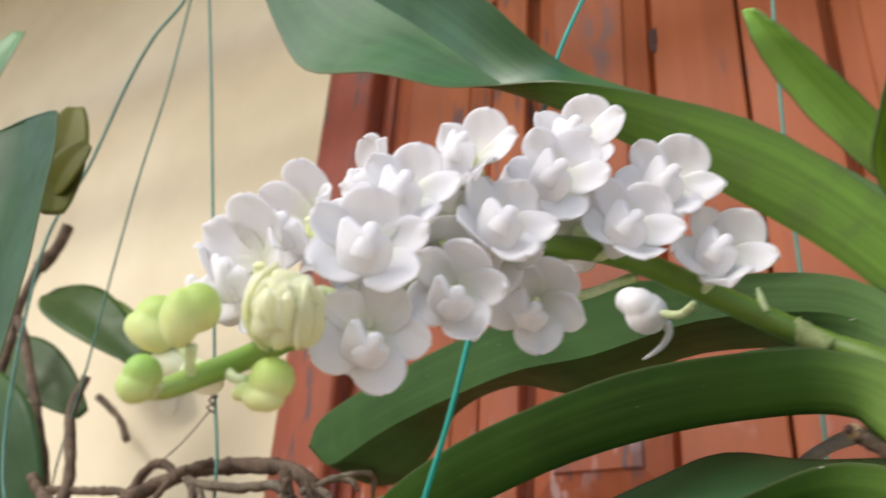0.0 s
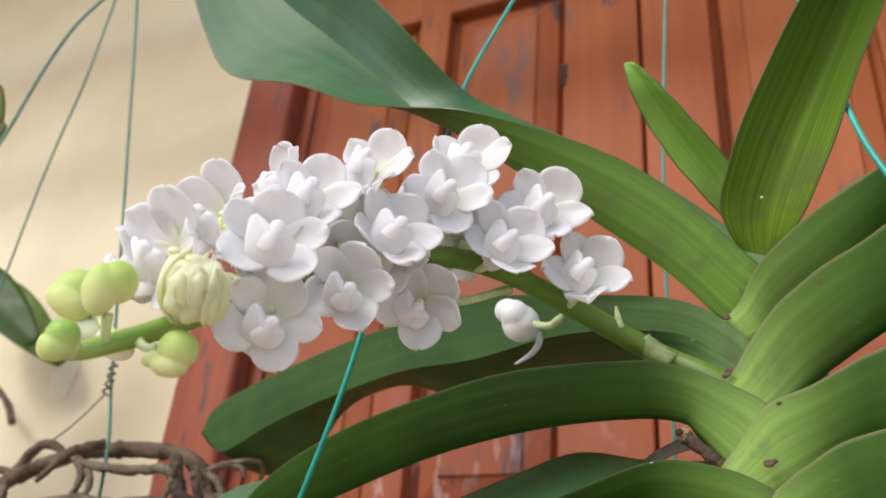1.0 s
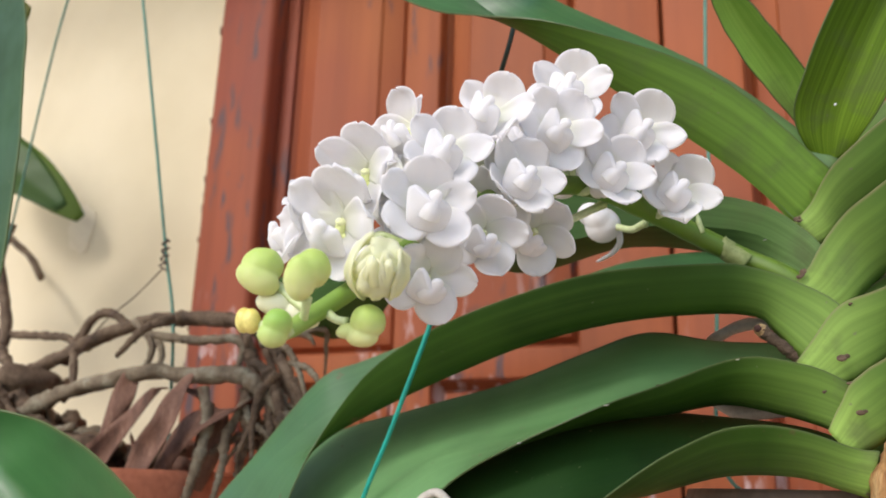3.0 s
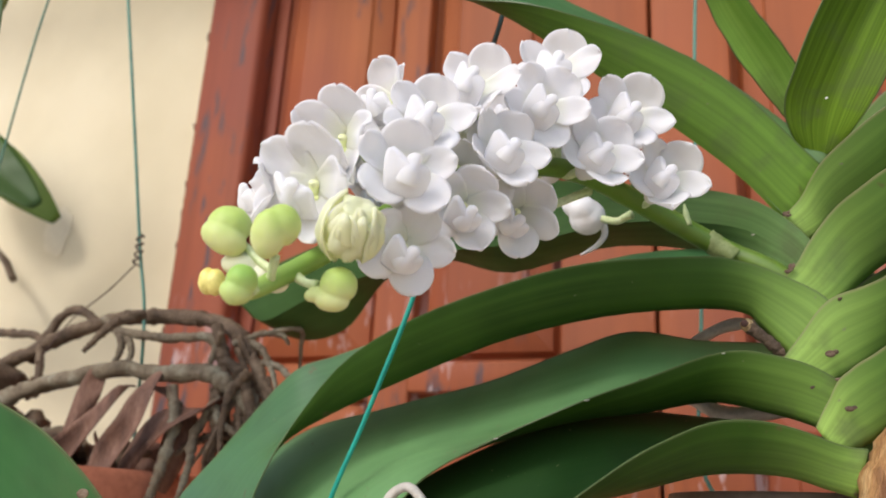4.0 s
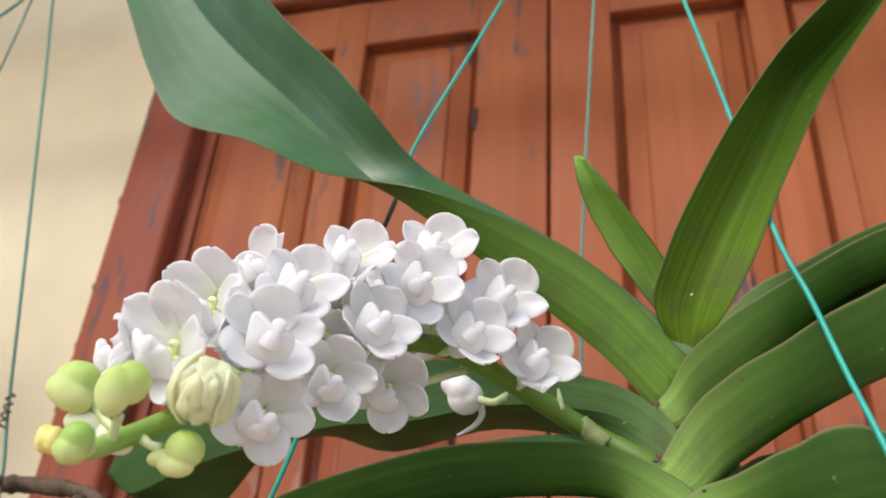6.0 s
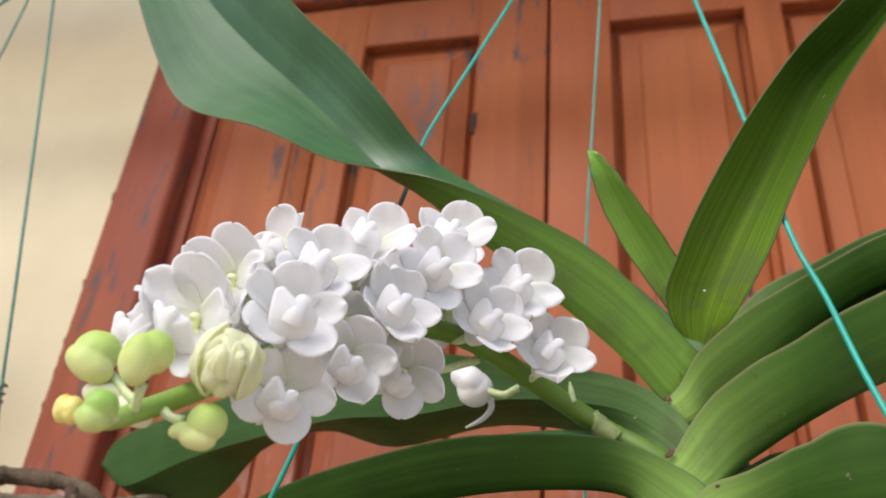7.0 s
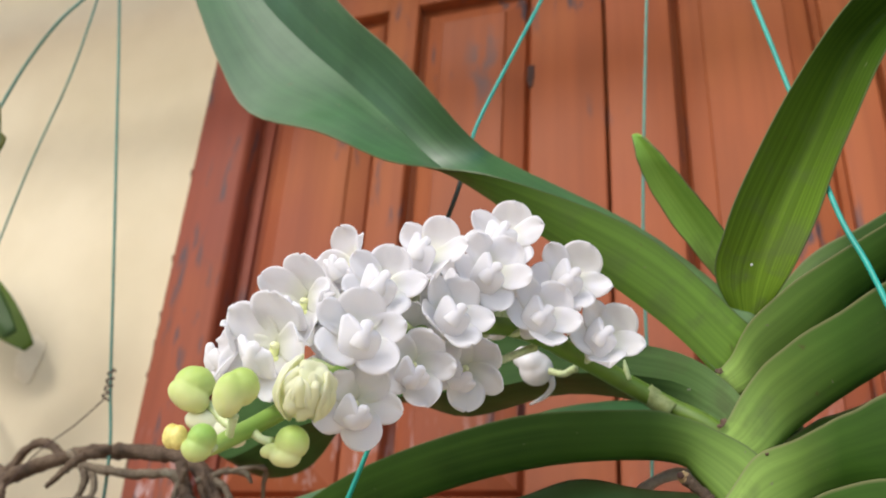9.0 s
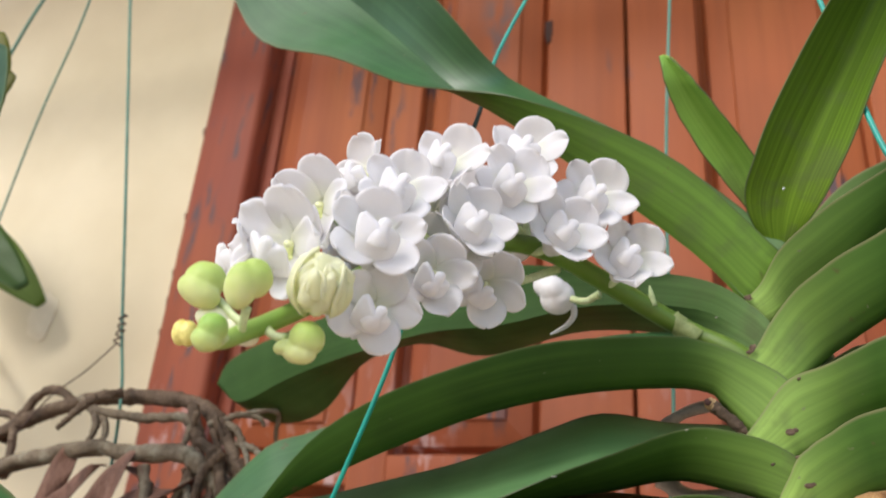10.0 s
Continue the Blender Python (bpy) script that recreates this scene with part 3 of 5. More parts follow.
blade(3, SIDE, SIDE, "arching strap leaf with a pale green base", 0.6, [
    (0.0414, 0.0510, 1.4854, 12.8, -71, -0.9, 14.9, -105, 2.2),
    (0.0491, 0.0510, 1.4899, 15.4, -69, 1.5, 19.2, -101, 10.5),
    (0.0588, 0.0555, 1.4991, 22.8, -52, 1.5, 28.4, -111, 21.0),
    (0.0774, 0.0560, 1.5120, 26.4, -51, 7.0, 37.8, -115, 29.9),
    (0.0964, 0.0535, 1.5294, 21.5, -44, 10.0, 33.7, -125, 31.9),
    (0.1220, 0.0520, 1.5473, 20.0, -40, 7.6, 36.4, -125, 23.3),
    (0.1479, 0.0460, 1.5539, 19.1, -42, 7.9, 39.4, -124, 8.7),
    (0.1748, 0.0260, 1.5569, 2.5, -102, 0.7, 12.5, -140, -0.2),
])
blade(4, SIDE, SIDE, "arching strap leaf with a pale green base", 0.6, [
    (0.0454, 0.0445, 1.4561, 17.4, -80, -3.6, 19.2, -100, 0.3),
    (0.0522, 0.0455, 1.4599, 21.4, -78, 0.4, 23.6, -100, 9.6),
    (0.0624, 0.0505, 1.4708, 26.5, -64, 2.9, 31.3, -115, 21.0),
    (0.0737, 0.0510, 1.4790, 29.4, -57, 6.5, 40.9, -118, 24.2),
    (0.0919, 0.0495, 1.4905, 30.2, -53, 8.8, 43.9, -119, 31.0),
    (0.1138, 0.0500, 1.5025, 31.7, -54, 16.0, 50.5, -118, 31.9),
    (0.1378, 0.0420, 1.5113, 27.6, -66, 15.4, 52.1, -122, 19.6),
    (0.1671, 0.0260, 1.5192, 4.3, -104, 2.1, 13.5, -142, 3.0),
])
blade(5, SIDE, SIDE, "arching strap leaf with a pale green base", 0.6, [
    (0.0423, 0.0375, 1.4274, 13.1, -84, -6.9, 16.1, -111, -2.2),
    (0.0548, 0.0395, 1.4325, 25.9, -75, 6.4, 27.7, -108, 16.0),
    (0.0683, 0.0438, 1.4426, 24.6, -56, 5.3, 33.2, -118, 24.3),
    (0.0822, 0.0455, 1.4470, 29.4, -61, 4.8, 42.4, -121, 13.3),
    (0.1050, 0.0440, 1.4483, 32.2, -73, 16.0, 48.4, -125, 13.7),
    (0.1331, 0.0260, 1.4643, 2.5, -111, 1.8, 10.8, -156, 1.5),
])
blade(6, SIDE, SIDE, "arching strap leaf with a pale green base", 0.6, [
    (0.0477, 0.0310, 1.4026, 11.6, -79, -3.3, 18.1, -125, 4.9),
    (0.0553, 0.0320, 1.4065, 21.9, -72, 2.8, 28.0, -120, 16.2),
    (0.0648, 0.0357, 1.4127, 25.0, -64, 1.3, 31.9, -123, 18.8),
    (0.0776, 0.0375, 1.4188, 27.7, -63, 2.9, 39.8, -123, 13.7),
    (0.1007, 0.0360, 1.4233, 23.7, -69, 6.7, 33.9, -123, 8.1),
    (0.1204, 0.0260, 1.4288, 1.7, -101, 0.7, 9.4, -159, 0.0),
])
blade(7, OLD, OLD, "long dark green strap leaf with a notched end", 0.9, [
    (0.0414, 0.0465, 1.4755, 8.5, 75, 0.8, 9.2, -112, 0.8),
    (0.0328, 0.0475, 1.4841, 10.7, 73, 0.1, 11.5, -112, 1.1),
    (0.0131, 0.0530, 1.4968, 12.7, 68, -1.9, 16.5, -149, 4.7),
    (-0.0337, 0.0700, 1.5075, 19.5, 98, 0.2, 29.9, -179, 18.5),
    (-0.0799, 0.0840, 1.5054, 33.8, 96, -0.4, 27.3, -171, 26.9),
    (-0.1251, 0.1000, 1.5096, 28.6, 93, 2.9, 27.1, 167, 26.8),
    (-0.1759, 0.1180, 1.5061, 28.9, 91, 6.5, 29.8, 167, 19.4),
    (-0.2226, 0.1360, 1.4999, 29.0, 84, 18.3, 35.5, -158, 8.1),
    (-0.2610, 0.1480, 1.4892, 29.1, 87, 16.0, 35.3, -168, 2.6),
    (-0.2764, 0.1520, 1.4925, 6.9, 84, 14.5, 31.3, -178, 14.8),
])
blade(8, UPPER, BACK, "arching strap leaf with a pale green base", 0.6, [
    (0.0369, 0.0400, 1.4353, 22.9, 86, 1.9, 28.7, 110, 4.1),
    (0.0322, 0.0400, 1.4415, 23.5, 84, 7.0, 29.2, 112, 7.8),
    (0.0247, 0.0420, 1.4511, 19.1, 72, 8.7, 28.6, 123, 12.7),
    (0.0193, 0.0440, 1.4572, 18.9, 63, 5.9, 31.6, 132, 7.4),
    (0.0019, 0.0441, 1.4596, 20.5, 61, -2.8, 42.9, 130, -1.4),
    (-0.0359, 0.0475, 1.4588, 23.2, 57, -0.4, 41.7, 129, 1.4),
    (-0.0785, 0.0479, 1.4502, 22.5, 55, -6.5, 37.4, 134, -0.9),
    (-0.1211, 0.0482, 1.4349, 23.2, 54, -12.6, 38.0, 131, -2.4),
    (-0.1564, 0.0473, 1.4193, 18.4, 50, -14.5, 37.7, 123, -2.1),
    (-0.1761, 0.0450, 1.4081, 6.2, 2, -3.2, 37.0, 117, -2.2),
    (-0.2015, 0.0485, 1.3946, 17.1, -64, -7.8, 20.0, 116, 12.7),
    (-0.2169, 0.0503, 1.3746, 22.2, -68, -6.8, 23.3, 110, 12.2),
    (-0.2345, 0.0478, 1.3547, 12.3, -67, -4.2, 8.9, 105, 3.0),
])
# Face is a lit copy of UPPER, with sky sheen put into the green.
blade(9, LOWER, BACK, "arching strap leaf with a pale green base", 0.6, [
    (0.0457, 0.0330, 1.4086, 18.6, 85, 3.5, 24.1, 119, 9.0),
    (0.0410, 0.0340, 1.4127, 18.0, 83, -1.6, 27.0, 122, 7.2),
    (0.0258, 0.0390, 1.4182, 21.5, 60, -6.3, 42.8, 133, 10.2),
    (0.0043, 0.0440, 1.4230, 22.3, 44, -11.6, 45.7, 138, 12.8),
    (-0.0215, 0.0480, 1.4193, 19.3, 28, -8.5, 55.7, 131, 14.7),
    (-0.0482, 0.0577, 1.4175, 20.3, 8, -8.2, 49.1, 131, 11.7),
    (-0.0869, 0.0612, 1.4098, 24.9, -12, -6.2, 44.7, 135, 7.6),
    (-0.1281, 0.0603, 1.4000, 29.5, -33, -14.1, 43.8, 133, 7.5),
    (-0.1598, 0.0575, 1.3832, 39.6, -54, -17.3, 50.3, 121, 4.1),
    (-0.1788, 0.0551, 1.3618, 39.4, -60, -13.7, 50.3, 115, 2.7),
    (-0.1958, 0.0547, 1.3396, 17.3, -52, -7.2, 26.7, 113, 6.4),
])
# Darker face: the shade under the leaf above is put into its colour.
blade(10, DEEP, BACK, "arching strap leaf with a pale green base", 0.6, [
    (0.0513, 0.0330, 1.3892, 16.4, 67, -0.5, 21.9, 125, 0.7),
    (0.0430, 0.0330, 1.3915, 16.4, 65, -1.1, 21.8, 125, 0.4),
    (0.0280, 0.0340, 1.3957, 20.5, 48, -1.3, 35.6, 146, 1.2),
    (0.0036, 0.0340, 1.3956, 25.0, 36, -7.4, 45.3, 146, -0.3),
    (-0.0220, 0.0320, 1.3886, 25.6, 25, -12.5, 56.5, 138, 6.6),
    (-0.0465, 0.0300, 1.3819, 25.6, 3, -11.7, 57.3, 137, 16.5),
    (-0.0709, 0.0260, 1.3707, 24.8, -17, -14.3, 58.7, 135, 26.9),
    (-0.0940, 0.0240, 1.3554, 22.2, -36, -16.7, 51.7, 128, 34.1),
    (-0.1143, 0.0260, 1.3390, 9.4, -54, -9.2, 29.9, 113, 20.0),
])
grown("stem", tube([(0.070, 0.075, 1.33), (0.066, 0.076, 1.40), (0.062, 0.078, 1.45), (0.060, 0.078, 1.48), (0.058, 0.074, 1.50)], (0.013, 0.015, 0.013, 0.010, 0.004), 30, 14, 0.15, 3), SIDE, orchid, "thick stem wrapped in leaf bases")
grown("husk", tube([(0.070, 0.034, 1.335), (0.066, 0.030, 1.362), (0.066, 0.029, 1.388), (0.071, 0.032, 1.406), (0.078, 0.036, 1.416)], (0.012, 0.0135, 0.0145, 0.011, 0.003), 40, 28, 0.12, 5), HUSK, orchid, "dry brown fibrous leaf sheath")
stub = grown("root_stub", tube([(0.0346, 0.0435, 1.4380), (0.0296, 0.0420, 1.4424), (0.0247, 0.0410, 1.4467), (0.0199, 0.0400, 1.4505)], (0.0029, 0.0025, 0.0022, 0.0025), 24, 10, 0.35, 2, 0.35), BARK, orchid, "broken brown root stub with a hollow end")
grown("stub_end", tube([(0.0199, 0.0400, 1.4505), (0.0184, 0.0385, 1.4517)], (0.0024, 0.0019), 10, 10, 0.5, 4), HUSK, stub, "torn pale brown rim")
# A solid dark blob gives the shade inside the stub's open end.
grown("stub_hollow", blob([((0.0188, 0.0378, 1.4511), (0.0015, 0.0011, 0.0015))]), DARKGAP, stub, "dark blob for the shaded hollow")

for at, size, mat, label in (((0.0363, 0.0445, 1.4963), (0.002, 0.0012, 0.0018), BARK, "brown scar"),
                            ((0.0372, 0.044, 1.4953), (0.0016, 0.0012, 0.001), BARK, "brown scar"),
                            ((0.0365, 0.0385, 1.4724), (0.0017, 0.0012, 0.0026), BARK, "brown scar"),
                            ((0.0353, 0.0385, 1.4709), (0.002, 0.0012, 0.0014), BARK, "brown scar"),
                            ((0.0471, 0.0318, 1.4377), (0.003, 0.001, 0.0022), BARK, "brown scar"),
                            ((0.0495, 0.0295, 1.4281), (0.0032, 0.0012, 0.0012), BARK, "torn brown edge"),
                            ((0.0509, 0.0235, 1.4171), (0.0026, 0.001, 0.0016), BARK, "brown scar"),
                            ((0.0398, 0.0255, 1.4247), (0.001, 0.0008, 0.001), BARK, "brown scar"),
                            ((0.0518, 0.0335, 1.4581), (0.001, 0.0008, 0.001), BARK, "brown scar"),
                            ((-0.0188, 0.0318, 1.4288), (0.0026, 0.0008, 0.0010), BARK, "dark torn edge"),
                            ((-0.0408, 0.0347, 1.4217), (0.0015, 0.0008, 0.0005), PALEROOT, "pale torn fleck"),
                            ((-0.0777, 0.0358, 1.4067), (0.0013, 0.0008, 0.0005), PALEROOT, "pale torn fleck"),
                            ((0.0110, 0.0255, 1.4373), (0.0009, 0.0006, 0.0004), PALEROOT, "pale torn fleck"),
                            ((0.0236, 0.0478, 1.4896), (0.0010, 0.0006, 0.0004), PALEROOT, "pale speck"),
                            ((0.0542, 0.0355, 1.5402), (0.0007, 0.0006, 0.0007), WAX, "pale speck")):
    grown("scar", blob([(at, (0.6 * size[0], 0.0005, 0.6 * size[2])), ((at[0] + 0.6 * size[0], at[1], at[2] + 0.3 * size[2]), (0.35 * size[0], 0.0004, 0.4 * size[2]))]), mat, orchid, label)

# the flower stalk
STALK_LINE = [(0.0434, 0.05, 1.4631), (0.028, 0.0465, 1.4745), (0.0132, 0.0455, 1.483), (-0.002, 0.036, 1.4905), (-0.019, 0.016, 1.4965), (-0.037, -0.012, 1.4985), (-0.056, -0.046, 1.487), (-0.074, -0.076, 1.464), (-0.087, -0.098, 1.4425), (-0.094, -0.116, 1.4285), (-0.0965, -0.121, 1.425)]
stalk = grown("flower_stalk", tube(STALK_LINE, (0.0050, 0.0047, 0.0042, 0.0042, 0.0040, 0.0038, 0.0034, 0.0032, 0.0029, 0.0025, 0.0018), 60, 12, 0.06, 1), STALK, orchid, "thick green arching flower stalk")
grown("bract", tube([(0.0161, 0.0450, 1.4792), (0.0111, 0.0440, 1.4832), (0.0061, 0.0420, 1.4881)], (0.0046, 0.0045, 0.0040), 14, 12, 0.1, 4), BRACT, stalk, "pale dry bract round the stalk")
grown("bract", tube([(0.000, 0.0335, 1.4905), (-0.0005, 0.032, 1.4945), (-0.001, 0.031, 1.4985)], (0.0016, 0.0012, 0.0004), 10, 8, 0.1, 4), PEDICEL, stalk)
AXIS = spline(STALK_LINE, 80)


def petal(length, width, cup=0.0, bend=0.0, ruffle=0.0, seed=0, claw=0.36, rows=20, cols=13, notch=0.0):
    """A broad petal with a full round end, from its claw at the origin along +y, its face to +z."""
    grid = []
    for i in range(rows):
        v = math.sin(0.5 * math.pi * i / (rows - 1))
        w = min(1, v / 0.56)
        half = width * 0.5 * (claw + (1 - claw) * math.sin(0.5 * math.pi * w)) * math.sqrt(max(0.003, 1 - max(0, (v - 0.56) / 0.44) ** 2.15))
        row = []
        for j in range(cols):
            u = 2 * j / (cols - 1) - 1
            wob = noise.noise(Vector((u * 1.0 + seed * 5, v * 1.7, seed * 1.7))) * ruffle * v
            edge = 1 + 0.05 * noise.noise(Vector((v * 3, seed * 2.3, u)))
            roll = -0.10 * half * max(0, abs(u) - 0.6) ** 1.5
            row.append((u * half * edge, v * length * (1 - notch * math.exp(-(u / 0.3) ** 2) * v ** 8), cup * half * u * u + bend * length * v * v - 0.05 * length * math.sin(math.pi * v) * (1 - u * u) + wob + roll))
        grid.append(row)
    return shell(grid, 0.0006, 0.2)


SEPALS = [mesh_of("sepal", petal(0.0162, 0.0166, cup, bend, 0.0030, k + 1, notch=0.02), WHITE) for k, (cup, bend) in enumerate(((0.13, 0.17), (0.08, 0.20), (0.15, 0.13), (0.11, 0.16)))]
SEPALS_LOW = [mesh_of("lower_sepal", petal(0.0174, 0.0150, cup, bend, 0.0032, k + 11), WHITE) for k, (cup, bend) in enumerate(((0.06, 0.10), (0.10, 0.14), (0.03, 0.06), (0.08, 0.11)))]
PETALS = [mesh_of("petal", petal(0.0166, 0.0116, cup, bend, 0.0032, k + 21, 0.42), WHITE) for k, (cup, bend) in enumerate(((0.04, 0.08), (0.08, 0.11), (0.02, 0.04), (0.06, 0.09)))]


def lip_mesh(mat, left=0.0042, right=0.0):
    """The lip: a fleshy boat that comes forward from below the throat, with one tall pointed side lobe and a low one."""
    grid = []
    rows, cols = 24, 19
    for i in range(rows):
        v = i / (rows - 1)
        half = (0.0026 + 0.0024 * math.sin(0.5 * math.pi * min(1, v / 0.6))) * math.sqrt(1 - 0.9 * (max(0, v - 0.60) / 0.40) ** 2)
        row = []
        for j in range(cols):
            u = 2 * j / (cols - 1) - 1
            rise = math.exp(-((v - 0.74) / 0.20) ** 2)
            lobe = rise * (left * math.exp(-((u + 0.80) / 0.52) ** 2) + right * math.exp(-((u - 0.9) / 0.40) ** 2))
            row.append((u * half - 0.10 * lobe, -0.0080 + 0.0056 * v ** 1.3 + 0.0016 * u * u * (0.4 + 0.6 * v) + lobe, 0.0004 + 0.0102 * math.sin(0.5 * math.pi * 0.94 * v) - 0.0026 * u * u * v + 0.25 * lobe))
        grid.append(row)
    return mesh_of("lip", shell(grid, 0.0016, 0.5), mat)


LIP_MESHES = [lip_mesh(LIP, *lobes) for lobes in ((0.0042, 0.0012), (0.0034, 0.0020), (0.0046, 0.0008), (0.0038, 0.0016))]
NOSE_MESH = mesh_of("lip_nose", tube([(0.0000, -0.0056, 0.0070), (0.0002, -0.0040, 0.0088), (0.0005, -0.0022, 0.0098), (0.0007, -0.0008, 0.0102), (0.0009, 0.0002, 0.0102), (0.0010, 0.0009, 0.0100)], (0.0026, 0.0023, 0.0017, 0.0016, 0.0014, 0.0005), 26, 12, 0.12), LIP)
SPUR_MESH = mesh_of("spur", blob([((0, -0.0066, -0.0006), (0.0024, 0.0026, 0.0030)), ((0, -0.0050, -0.0036), (0.0016, 0.0018, 0.0030))]), LIP)
COLUMN_MESH = mesh_of("column", blob([((0, -0.0002, 0.0014), (0.0014, 0.0011, 0.0018))]), COLUMN)
THROAT_MESH = mesh_of("throat", blob([((0, -0.0020, 0.0013), (0.0015, 0.0030, 0.0013)), ((0, -0.0036, 0.0010), (0.0024, 0.0012, 0.0010))]), THROAT)


def turned(normal, spin):
    """The turn of a flower that faces along normal, its top leaning clockwise by spin degrees as one looks at it."""
    z = Vector(normal).normalized()
    x = Vector((0, 0, 1)).cross(z).normalized()
    y = z.cross(x)
    return Matrix((x, y, z)).transposed().to_4x4() @ Matrix.Rotation(radians(-spin), 4, "Z")


# centre, facing, spin, size: the flowers in front, from the foot of the spray to its tip
FLOWERS = [
    ((-0.0056, 0.0052, 1.4980), (0.32, -0.94, 0.13), 39, 1.00),
    ((-0.0175, -0.0082, 1.5188), (0.44, -0.89, 0.05), 33, 1.04),
    ((-0.0265, -0.0214, 1.4985), (0.55, -0.83, 0.06), 34, 0.97),
    ((-0.0394, -0.0259, 1.5302), (0.22, -0.95, 0.23), 16, 1.04),
    ((-0.0407, -0.0393, 1.5095), (0.46, -0.89, 0.00), 35, 0.99),
    ((-0.0573, -0.0596, 1.5091), (0.10, -0.97, 0.22), 27, 0.95),
    ((-0.0686, -0.0749, 1.4912), (0.42, -0.90, 0.13), 18, 0.93),
    ((-0.0694, -0.0894, 1.4677), (0.60, -0.78, 0.14), 4, 0.98),
    ((-0.0500, -0.0577, 1.4860), (0.66, -0.74, 0.10), 23, 0.92),
    ((-0.0599, -0.0629, 1.4679), (0.52, -0.74, -0.42), 16, 0.89),
    ((-0.0520, -0.0290, 1.4778), (0.30, -0.80, -0.52), 42, 0.96),
    ((-0.0708, -0.0825, 1.4491), (0.62, -0.68, -0.38), 18, 0.88),
    ((-0.0843, -0.0666, 1.5046), (-0.46, -0.89, -0.05), -4, 0.95),
    ((-0.0903, -0.0861, 1.4836), (-0.25, -0.92, -0.30), 21, 1.04),
    ((-0.0887, -0.1026, 1.4617), (-0.20, -0.93, -0.30), 24, 1.10),
]
SHOWN = len(FLOWERS)
# those behind them, which turn away to the wall, the sky and the ground
FLOWERS += [
    ((-0.1055, -0.0960, 1.4620), (-0.70, -0.68, 0.05), 10, 0.95),
    ((-0.0760, -0.0462, 1.5040), (-0.44, 0.22, 0.87), 28, 0.95),
    ((-0.0569, -0.0258, 1.4937), (-0.57, 0.68, -0.46), 28, 1.00),
    ((-0.0796, -0.0747, 1.4560), (-0.62, 0.31, -0.72), 28, 0.90),
    ((-0.0689, -0.0500, 1.4970), (-0.20, 0.30, 0.93), 28, 0.95),
    ((-0.0889, -0.0852, 1.4600), (-0.74, 0.21, -0.64), 28, 0.85),
    ((-0.0438, -0.0180, 1.5050), (-0.21, 0.64, 0.74), 28, 1.00),
    ((-0.0801, -0.0690, 1.4680), (-0.31, -0.90, -0.26), 28, 1.00),
    ((-0.0624, -0.0225, 1.4927), (-0.11, -0.99, 0.00), 28, 1.00),
    ((-0.0690, -0.0520, 1.4800), (0.10, -0.94, -0.31), 28, 1.00),
    ((-0.0524, -0.0298, 1.5080), (0.00, -0.95, 0.32), 28, 1.00),
    ((-0.0870, -0.0688, 1.4842), (-0.31, -0.94, 0.16), 28, 1.00),
    ((-0.0560, -0.0440, 1.4880), (0.20, -0.95, -0.10), 40, 1.00),
]


# where some stalklets join the main stalk
FEET = {0: (-0.0200, 0.0215, 1.4970), 2: (-0.0430, -0.0170, 1.4975), 10: (-0.0335, 0.0040, 1.4965)}


def pedicel(foot, centre, back, owner, radius=0.0014):
    """The stalklet that bends from the back of a flower to the main stalk."""
    mid = (centre + back * 0.008) * 0.55 + foot * 0.45 + Vector((0, 0, -0.002))
    ob = part("pedicel", tube([foot, foot * 0.72 + mid * 0.28, mid, centre + back * 0.004, centre], (radius * 1.2, radius, radius * 0.95, radius, radius * 0.9), 18, 8), PEDICEL, owner)
    ob.matrix_basis = owner.matrix_basis.inverted() @ Matrix.Translation(-Vector(orchid.location))


for seed, (centre, facing, spin, size) in enumerate(FLOWERS):
    rng = random.Random(seed * 11 + 3)
    loose = 1.0 if seed < SHOWN else 1.6
    flower = part("flower", COLUMN_MESH, None, orchid, "open white waxy flower with a pale yellow throat")
    flower.matrix_basis = Matrix.Translation(Vector(centre) - Vector(orchid.location)) @ turned(facing, spin) @ Matrix.Scale(size, 4)
    for meshes, name, angle, lift in ((SEPALS_LOW, "sepal", 138, 24), (SEPALS_LOW, "sepal", -138, 24), (SEPALS, "sepal", 0, 18), (PETALS, "petal", 68, 21), (PETALS, "petal", -68, 21)):
        ob = part(name, rng.choice(meshes), None, flower)
        tilt = lift + loose * rng.uniform(-5, 6)
        ob.matrix_basis = Matrix.Rotation(radians(-angle + loose * rng.uniform(-4, 4)), 4, "Z") @ Matrix.Translation((0, 0.0004, 0.0006 if name == "petal" else 0)) @ Matrix.Rotation(radians(tilt), 4, "X") @ Matrix.Rotation(radians(loose * rng.uniform(-7, 7)), 4, "Y") @ Matrix.Scale(rng.uniform(0.97, 1.03), 4)
    wide = rng.uniform(0.96, 1.08)
    for name, mesh in (("lip", rng.choice(LIP_MESHES)), ("lip_nose", NOSE_MESH), ("spur", SPUR_MESH)):
        part(name, mesh, None, flower).scale = (wide * 1.22, 1.16, 1.06)
    part("throat", THROAT_MESH, None, flower, "yellow-green throat")
    c, back = Vector(centre), turned(facing, spin).to_3x3() @ Vector((0, -0.25, -1))
    pedicel(Vector(FEET[seed]) if seed in FEET else Vector(min(AXIS, key=lambda p: (Vector(p) - c - back * 0.012).length + 0.35 * max(0, p[1] - c.y))), c, back, flower, 0.0016)

